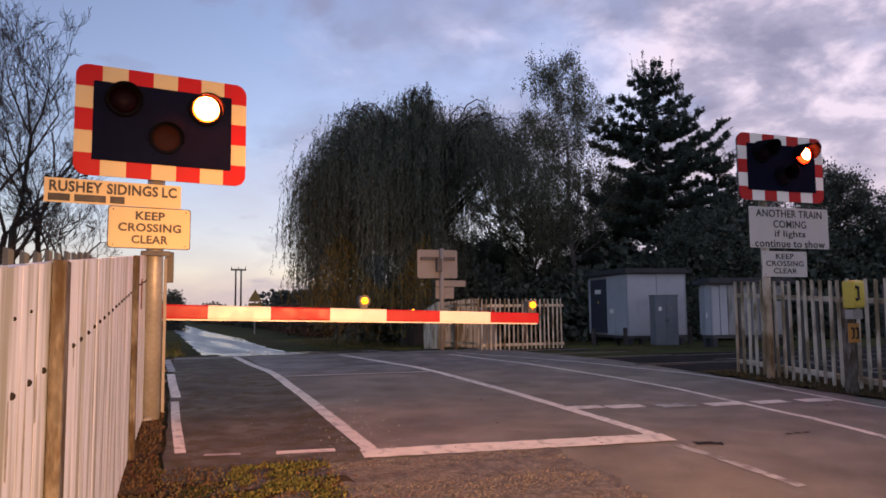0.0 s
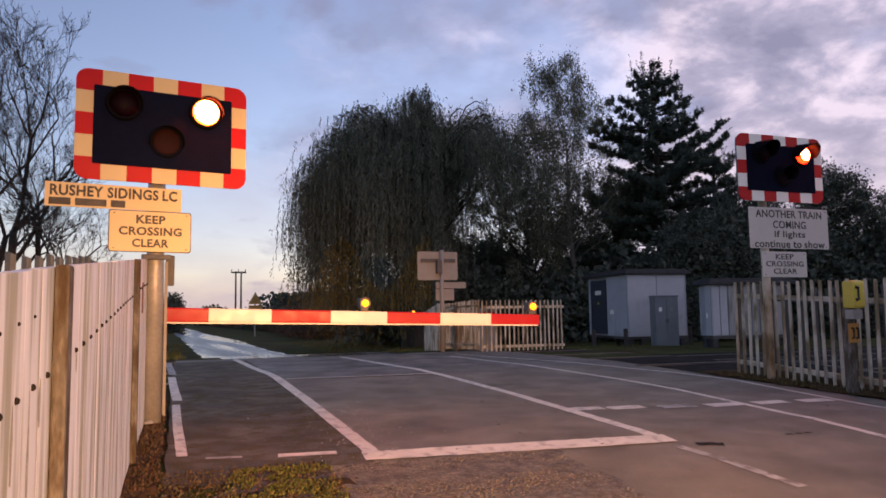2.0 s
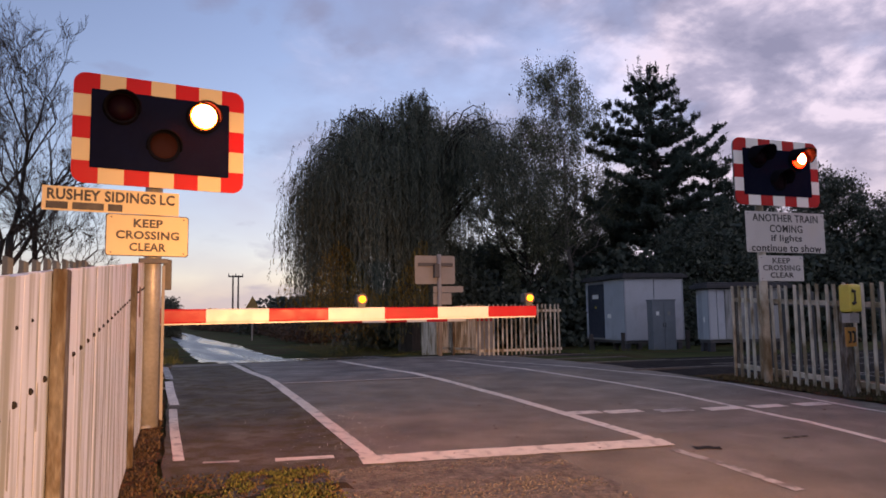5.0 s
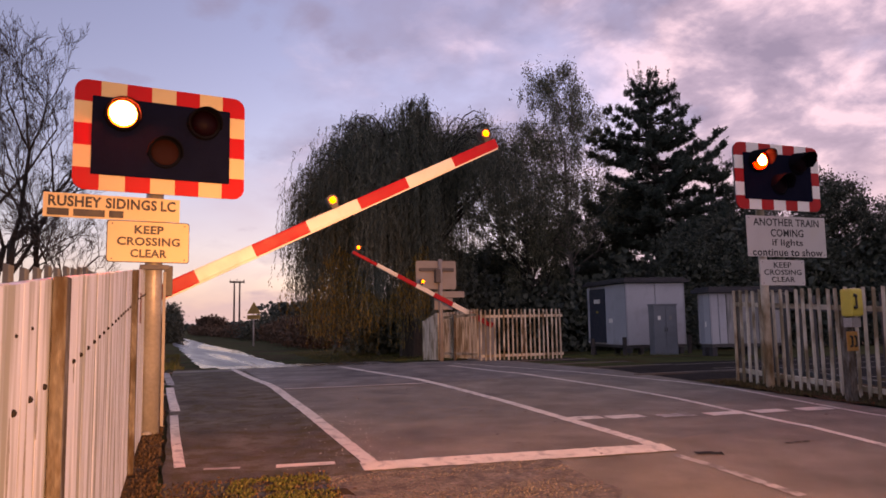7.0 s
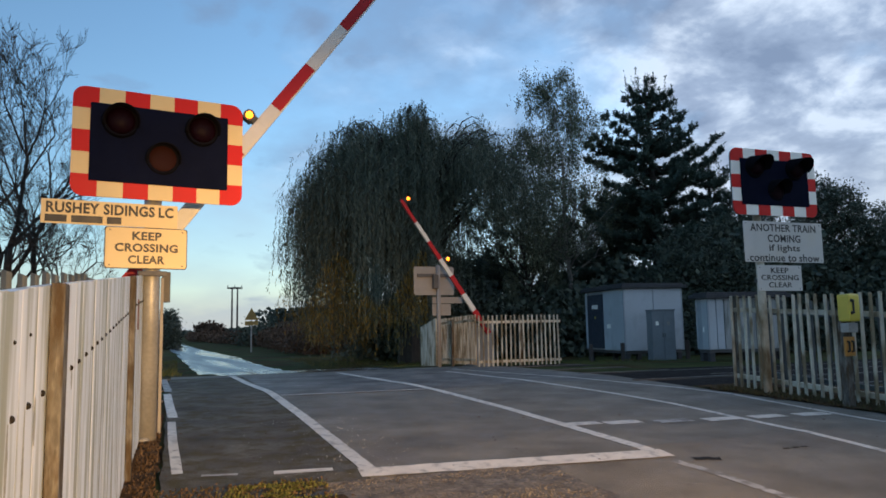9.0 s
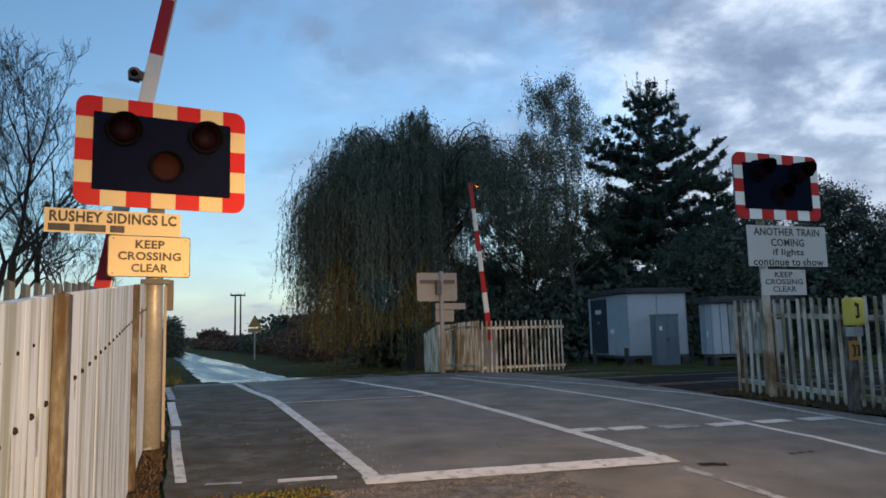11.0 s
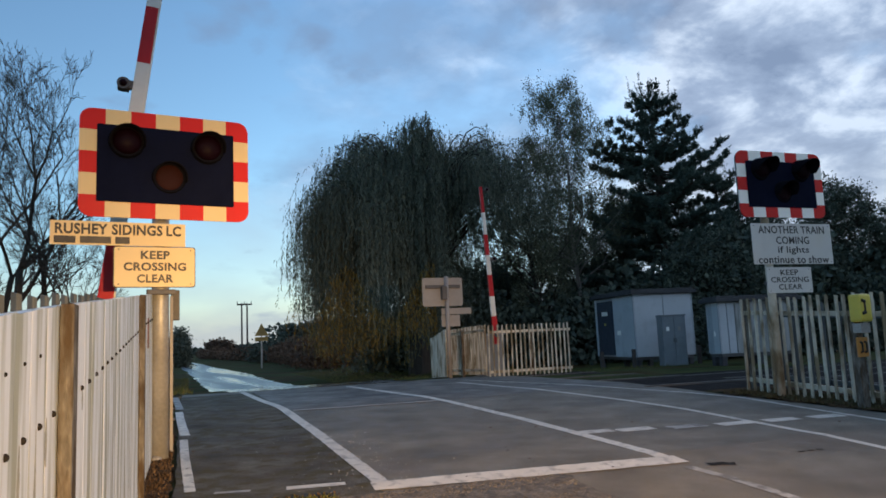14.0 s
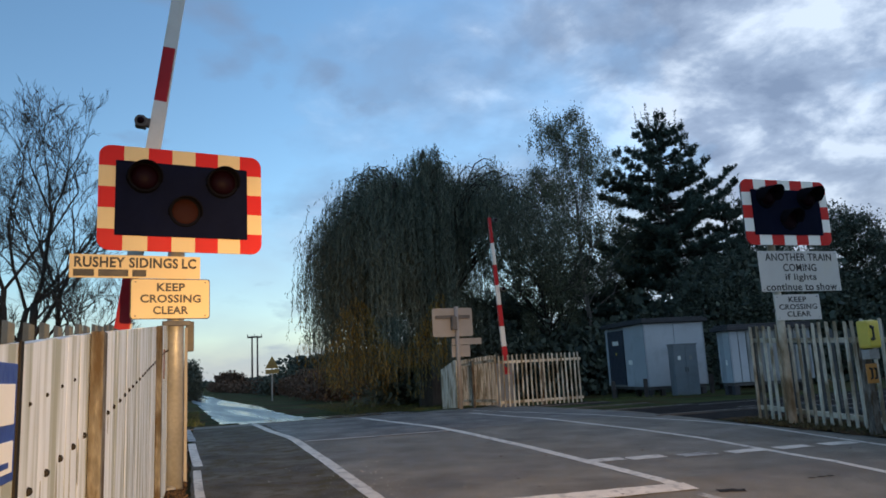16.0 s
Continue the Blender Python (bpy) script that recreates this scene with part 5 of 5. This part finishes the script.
def birch(x, y, h, reach, lean, first, label, seed, bark=BIRCH_BARK):
    """A birch: a slim leaning stem, limbs that rise and fork, and short drooping sprays of small leaves."""
    rng = np.random.default_rng(seed)
    root = thing("birch_tree", Matrix.Translation((x, y, zw(x, y))), label, "tree", "trees")

    def stem(z):
        return Vector((lean * (z / h) ** 1.6 + 0.08 * math.sin(z * 0.9), 0.06 * math.sin(z * 1.3), z))

    segs, ends = [], []
    for i in range(12):
        segs.append((tuple(stem(h * i / 12)), tuple(stem(h * (i + 1) / 12)), 0.14 * (1 - i / 12.6), 0.14 * (1 - (i + 1) / 12.6)))
    for k in range(54):
        t = (k + rng.uniform(0, 0.8)) / 54
        z = h * (first + (0.97 - first) * t)
        a = 2.39996 * k + rng.normal() * 0.4
        size = reach * (0.3 + 0.7 * (1 - t) ** 0.8) * rng.uniform(0.45, 1.1)
        grow(rng, stem(z), (math.cos(a), math.sin(a), rng.uniform(0.5, 1.2)), size * 0.62, 0.035 * (1.2 - t), 2, segs, 0.6, 0.05, ends, (2, 2), 0.16, 0.62, 0.006)
    tips = np.array([e for e, _ in ends])
    tips = tips[rng.uniform(0, 1, len(tips)) < 0.92]
    tips = np.repeat(tips, 6, axis=0) + rng.normal(size=(len(tips) * 6, 3)) * 0.17
    c, al, ac, t, which = hang(rng, tips, rng.uniform(0.15, 0.75, len(tips)), rng.normal(size=tips.shape) * np.array([0.15, 0.15, 0]), 0.05, (0.03, 0.055), (0.017, 0.03))
    part("trunk", limbs("trunk", segs, bark, 6), bark, root)
    ob = new("crown", quads("crown", c + rng.normal(size=c.shape) * 0.05, al, ac, [BIRCH_LEAF]))
    ob.parent = root
    tagged(ob, kind="stuff")


birch(6.05, 33.0, 12.7, 4.1, -0.55, 0.26, "slender birch with a thin airy crown", 31)
birch(3.9, 31.5, 9.6, 4.0, -0.3, 0.2, "slender birch with a thin airy crown", 32, BARK)


def pine(x, y, h, profile, label, seed, lean=0.0, long_limbs=()):
    """A pine: whorls of limbs in flat plates that sweep up at their ends, with needles on every shoot and upright leaders at the top.
    profile: (share of the height, reach); long_limbs: (share of the height, angle, reach, rise)."""
    rng = np.random.default_rng(seed)
    root = thing("pine_tree", Matrix.Translation((x, y, zw(x, y))), label, "tree", "trees")
    segs = [((0, 0, -0.2), (0.05, 0, h * 0.5), 0.25, 0.16), ((0.05, 0, h * 0.5), (lean, 0, h * 0.97), 0.16, 0.03)]
    shoots = []

    def limb(z, a, reach, rise, plates):
        d = Vector((math.cos(a), math.sin(a), 0.0))
        across = Vector((-d.y, d.x, 0.0))
        p = Vector((lean * z / h, 0, z))
        n = max(4, int(reach / 0.3))
        thick = 0.02 + 0.018 * reach
        for i in range(n):
            k = (i + 1) / n
            e = Vector((lean * z / h, 0, z)) + d * reach * k + Vector((0, 0, rise * k ** 2.2 - 0.1 * reach * k * (1 - k))) + Vector(rng.normal(size=3)) * 0.03
            segs.append((tuple(p), tuple(e), thick * (1 - i / n * 0.85), thick * (1 - (i + 1) / n * 0.85)))
            if k > 0.22:
                for sign in (-1, 1):
                    for _ in range(plates):
                        out = (d * rng.uniform(0.2, 0.9) + across * sign * rng.uniform(0.3, 1.0)).normalized() * rng.uniform(0.25, 0.6) * (0.45 + 0.3 * reach * (1.1 - 0.5 * k)) * 0.8
                        tip = e + out + Vector((0, 0, rng.uniform(0.0, 0.16)))
                        segs.append((tuple(e), tuple(tip), 0.012, 0.006))
                        shoots.append((e.lerp(tip, 0.3), tip))
                        for f in (0.65, 1.0):
                            q = e.lerp(tip, f)
                            shoots.append((q, q + Vector((rng.normal() * 0.05, rng.normal() * 0.05, rng.uniform(0.07, 0.2)))))
            p = e
        for _ in range(4):
            shoots.append((p, p + d * rng.uniform(0.05, 0.3) + Vector((rng.normal() * 0.1, rng.normal() * 0.1, rng.uniform(0.2, 0.5)))))

    z = 0.2 * h
    w = 0
    while z < 0.9 * h:
        t = z / h
        r = float(np.interp(t, *zip(*profile)))
        n = 6 if t < 0.74 else 5
        for k in range(n):
            reach = r * rng.uniform(0.45, 1.15)
            limb(z + rng.uniform(-0.15, 0.15), 2 * math.pi * (k + rng.uniform(-0.25, 0.25)) / n + w * 0.8, reach, reach * (0.08 + 0.6 * t ** 3) * rng.uniform(0.5, 1.3), 4 if t < 0.7 else 2)
        z += 0.92 - 0.32 * t
        w += 1
    for t, a, reach, rise in long_limbs:
        limb(t * h, radians(a), reach, rise, 3)
    for k in range(24):
        base = Vector((lean + rng.normal() * 0.42, rng.normal() * 0.3, h * rng.uniform(0.84, 0.94)))
        shoots.append((base, base + Vector((rng.normal() * 0.07, rng.normal() * 0.07, rng.uniform(0.45, 1.0)))))
        segs.append((tuple(base), (lean, 0, base.z - 0.35), 0.014, 0.02))
    a = np.array([tuple(p) for p, _ in shoots])
    b = np.array([tuple(q) for _, q in shoots])
    per = 20 if h > 11 else 15
    f = rng.uniform(0, 1, (len(a), per, 1))
    axis = (b - a) / (np.linalg.norm(b - a, axis=1, keepdims=True) + 1e-6)
    c = (a[:, None] + (b - a)[:, None] * f).reshape(-1, 3)
    d = unit(rng, len(c)) * 0.8 + np.repeat(axis, per, axis=0) * 0.8
    d /= np.linalg.norm(d, axis=1, keepdims=True)
    s = np.cross(d, unit(rng, len(c)))
    s /= np.linalg.norm(s, axis=1, keepdims=True) + 1e-6
    k = rng.uniform(0.055, 0.1, (len(c), 1))
    part("trunk", limbs("trunk", segs, BARK, 6), BARK, root)
    ob = new("needles", quads("needles", c + d * k * 0.8, d * k, s * 0.019, [PINE_LEAF]))
    ob.parent = root
    tagged(ob, kind="stuff")


pine(10.0, 33.0, 13.3, ((0.0, 2.9), (0.4, 2.9), (0.58, 2.7), (0.7, 2.3), (0.8, 1.6), (0.88, 0.9), (0.93, 0.6)), "tall dark pine with upswept tips", 41, -0.15, ((0.64, 8, 3.2, 1.35), (0.6, -12, 3.0, 1.0), (0.71, 15, 1.7, 1.3), (0.67, 170, 2.7, 0.7), (0.56, 30, 3.7, 1.6), (0.73, 190, 1.9, 1.0)))
pine(13.4, 35.5, 9.3, ((0.0, 2.4), (0.5, 2.4), (0.75, 1.7), (0.9, 0.8)), "dark pine with upswept tips", 43, 0.2)


def random_blobs(seed, rx, ry, z0, z1, n, r0, r1):
    g = random.Random(seed)
    out = []
    for _ in range(n):
        t = g.random()
        k = 1 - 0.55 * max(0.0, (t - 0.45) / 0.55) ** 1.5
        out.append((g.uniform(-rx, rx) * k, g.uniform(-ry, ry) * k, z0 + (z1 - z0) * t, g.uniform(r0, r1)))
    return out


for i, (x, y, h, rx) in enumerate(((16.8, 31.0, 7.3, 2.2), (20.5, 31.5, 6.6, 2.6), (24.5, 33.0, 7.5, 2.6), (13.2, 30.5, 5.9, 2.2), (9.0, 35.0, 8.2, 2.2), (7.6, 36.5, 8.6, 2.0), (10.8, 36.0, 9.0, 2.2), (6.9, 36.0, 6.9, 2.0), (4.2, 36.0, 5.2, 2.0), (1.6, 34.5, 5.4, 2.0), (2.9, 36.5, 7.6, 2.0), (10.6, 29.5, 5.2, 2.0), (15.2, 36.0, 7.6, 2.6))):
    leafy_tree("dark_tree", x, y, h, random_blobs(50 + i, rx, 1.2, 0.9, h - 0.8, 26, 0.7, 1.2), "dense dark broadleaved tree behind the huts", DARK_LEAF, BARK, 84, 0.06, 60 + i, 0.15, 0.2, fill=9 if 2.5 < x < 7 else 20 if x > 14 else 14)


def hedge(name, a, b, h, width, n, label, leaf, seed, size=0.2, zoff=0.0):
    """A long hedge between two world places, uneven in height."""
    rng = np.random.default_rng(seed)
    a, b = np.array(a, float), np.array(b, float)
    t = rng.uniform(0, 1, n)
    base = a + (b - a) * t[:, None]
    wave = 0.72 + 0.2 * np.sin(t * 19 + seed) + 0.14 * np.sin(t * 47) + 0.1 * np.sin(t * 131)
    z = rng.uniform(0, 1, n) ** 0.8 * h * wave
    pts = np.c_[base[:, 0] + rng.normal(size=n) * width, base[:, 1] + rng.normal(size=n) * width, z + np.interp(-base[:, 0] * math.sin(ROAD) + base[:, 1] * math.cos(ROAD), PROFILE_S, PROFILE_Z) + zoff]
    d = unit(rng, n)
    s = np.cross(d, unit(rng, n))
    s /= np.linalg.norm(s, axis=1, keepdims=True) + 1e-6
    k = rng.uniform(0.6, 1.4, (n, 1)) * size
    ob = new(name, quads(name, pts, d * k, s * k * 0.7, [leaf]))
    return tagged(ob, label, "hedge", kind="stuff")


hedge("hedge", (-40, 118), (-12.5, 58), 1.35, 0.5, 34000, "brown leafless hedge along the far lane", HEDGE_LEAF, 71, 0.12)
hedge("hedge", (-13, 60), (-6, 38), 1.75, 0.7, 34000, "brown hedge along the far lane", HEDGE_LEAF, 72, 0.075)
hedge("hedge", (-16.5, 64), (-13, 75), 2.1, 0.8, 20000, "dark thicket beside the field", DARK_LEAF, 73, 0.1)
hedge("bush", (-21.6, 58), (-24.6, 66), 2.9, 0.35, 22000, "dark rounded bush at the edge of the far lane", DARK_LEAF, 74, 0.09)
hedge("bush", (-62, 190), (-57, 186), 3.9, 1.0, 5000, "distant brownish trees at the field edge", HEDGE_LEAF, 75, 0.35)
hedge("far_wood", (-60, 260), (260, 200), 9.0, 4.0, 40000, "distant dark line of trees", DARK_LEAF, 76, 0.8)
hedge("far_wood", (-60, 260), (-260, 200), 2.6, 4.0, 26000, "distant dark line of trees", DARK_LEAF, 77, 0.8)
hedge("undergrowth", (-3, 31), (12, 31), 3.0, 1.0, 32000, "dark undergrowth below the trees", DARK_LEAF, 78, 0.12)
hedge("undergrowth", (8.4, 30.5), (30, 32), 5.4, 1.0, 58000, "dark undergrowth below the trees", DARK_LEAF, 79, 0.12)


def blades(name, places, h, mat, label, seed, lean=0.5):
    rng = np.random.default_rng(seed)
    n = len(places)
    p = np.array(places)
    d = np.c_[rng.normal(size=n) * lean, rng.normal(size=n) * lean, np.ones(n)]
    d /= np.linalg.norm(d, axis=1, keepdims=True)
    k = rng.uniform(0.4, 1.2, (n, 1)) * h / 2
    s = np.cross(d, unit(rng, n))
    s /= np.linalg.norm(s, axis=1, keepdims=True) + 1e-6
    ob = new(name, quads(name, p + d * k * 0.8, d * k, s * np.minimum(0.006 + k * 0.06, 0.03), [mat]))
    return tagged(ob, label, "grass", kind="stuff")


def scatter(seed, n, u0, u1, s0, s1, keep=None):
    g = random.Random(seed)
    out = []
    while len(out) < n:
        u, s = g.uniform(u0, u1), g.uniform(s0, s1)
        if keep is None or g.random() < keep(u, s):
            out.append(W(u, s, zu(u, s) + 0.01))
    return out


blades("grass_tufts", scatter(1, 5200, 0.2, 0.82, 2.8, 4.15, lambda u, s: max(0.0, 1 - ((u - 0.52) / 0.3) ** 2) * (noise.noise(Vector((u * 6, s * 6, 0))) > -0.15)), 0.018, GRASS_BLADE, "short mossy grass on the verge", 81)
blades("grass_tufts", scatter(12, 5000, -0.5, 0.8, 2.2, 4.2), 0.022, DEAD_LEAF, "withered brown grass and leaf litter on the verge", 86, 1.4)
blades("grass_tufts", scatter(13, 2500, -0.5, 0.8, 2.2, 4.2), 0.024, WEED, "withered weeds on the verge", 87, 1.0)
blades("grass_tufts", scatter(2, 3500, -0.3, -0.09, 3.9, 7.0), 0.03, DEAD_LEAF, "dead brown grass at the foot of the fence", 82)
blades("grass_tufts", scatter(3, 4200, 5.84, 6.5, 2.0, 7.0), 0.05, WEED, "weeds along the foot of the fence", 83)
blades("grass_tufts", scatter(4, 14000, 4.5, 12, 15.2, 34), 0.06, GRASS_BLADE, "long grass beside the far lane", 84)
blades("grass_tufts", scatter(5, 6000, -4, 0.1, 13, 34), 0.14, GRASS_BLADE, "long grass beside the far lane", 85)
leaf_pts = scatter(6, 420, -0.3, 1.0, 2.4, 7.5) + scatter(7, 160, 1.0, 5.6, 2.6, 9)
rng = np.random.default_rng(5)
d = unit(rng, len(leaf_pts)) * np.array([1, 1, 0.25])
s = np.cross(d, np.array([0, 0, 1.0]) + unit(rng, len(leaf_pts)) * 0.3)
s /= np.linalg.norm(s, axis=1, keepdims=True) + 1e-6
k = rng.uniform(0.006, 0.02, (len(leaf_pts), 1))
tagged(new("fallen_leaves", quads("fallen_leaves", np.array(leaf_pts) + np.array([0, 0, 0.008]), d * k, s * k * 0.6, [DEAD_LEAF])), "scattered fallen brown leaves", "fallen leaves", kind="stuff")

# loose chippings before the stop line
rng = np.random.default_rng(14)
chips = 9000
stones = scatter(8, chips, 0.8, 2.18, 2.6, 4.1) + scatter(9, 190, 0.5, 1.9, 4.2, 6.6, lambda u, s: max(0.08, 1 - abs(u - 1.1) / 0.5))
verts, faces = [], []
for p in stones:
    r = rng.uniform(0.0035, 0.0095) if len(verts) < chips * 5 else rng.uniform(0.0025, 0.006)
    n0 = len(verts)
    turn = rng.uniform(0, 6.28)
    for k in range(4):
        a = turn + k * 1.5708 + rng.normal() * 0.25
        verts.append((p[0] + r * math.cos(a), p[1] + r * math.sin(a), p[2] - 0.006))
    verts.append((p[0], p[1], p[2] - 0.004 + r * 0.4))
    faces += [(n0 + k, n0 + (k + 1) % 4, n0 + 4) for k in range(4)]
me = mesh_of("loose_stones", verts, faces)
me.materials.append(STONE)
me.materials.append(PEBBLE)
me.polygons.foreach_set("material_index", [0] * (chips * 4) + [1] * (len(me.polygons) - chips * 4))
tagged(new("loose_stones", me), "small loose grey and brown chippings on the asphalt", "stones", kind="stuff")

# ---- what moves ----
def flash_rows(side):
    """The lens shows its bright face (0 degrees) while its lamp is on, its dark back (180 degrees) while it is off."""
    def lit(i):
        return (i % 2 == 0) == (side > 0)
    rows = [(0.0, 0 if lit(0) else 180)]
    for i, t in enumerate(TURNS + (OFF,)):
        before = lit(i)
        after = lit(i + 1) if t != OFF else False
        if before == after:
            continue
        for k in range(4):
            a = 60 * k if before else 180 - 60 * k
            rows.append((t - 0.045 + 0.03 * k + 0.015 * (k > 0), a))
    rows.append((16.0, rows[-1][1]))
    return rows


def boom_rows(angles, make):
    return [(t, make(a)) for t, a in angles]


def motions():
    near = [(0, BOOM_REST), (4.5, BOOM_REST), (5.0, 0.2), (5.5, 5.3), (6.0, 11.9), (6.3, 15.9), (6.5, 18.6), (7.0, 25.6), (7.5, 32.6), (8.0, 39.1), (8.5, 46.0), (9.0, 53.1), (9.2, 55.9), (9.8, 64.0), (10.3, 70.6), (10.8, 77.0), (11.1, 80.8), (11.3, 82.3), (16.0, 82.3)]
    far = [(0, -2.6), (4.5, -2.6), (5.0, -0.4), (5.5, 5.6), (6.0, 12.4), (6.3, 16.6), (6.5, 19.3), (7.0, 26.7), (7.5, 34.0), (8.0, 41.0), (8.5, 48.4), (9.0, 55.5), (9.2, 58.3), (9.8, 67.0), (10.3, 74.2), (10.8, 81.4), (11.1, 85.2), (11.3, 86.8), (16.0, 86.8)]
    walk(near_boom, boom_rows(near, near_boom_pose))
    walk(far_boom, boom_rows(far, far_boom_pose))
    for pair in (left_red, right_red):
        for lens, side in zip(pair, (-1, 1)):
            place = Matrix.Translation(lens.location)
            walk(lens, [(t, place @ Matrix.Rotation(radians(a), 4, "Z")) for t, a in flash_rows(side)])
    for lens in near_lenses + far_lenses:
        place = Matrix.Translation(lens.location)
        walk(lens, [(t, place @ Matrix.Rotation(radians(a), 4, "Z")) for t, a in ((0, 0), (10.9, 0), (10.94, 60), (10.98, 120), (11.02, 180), (16.0, 180))])


motions()
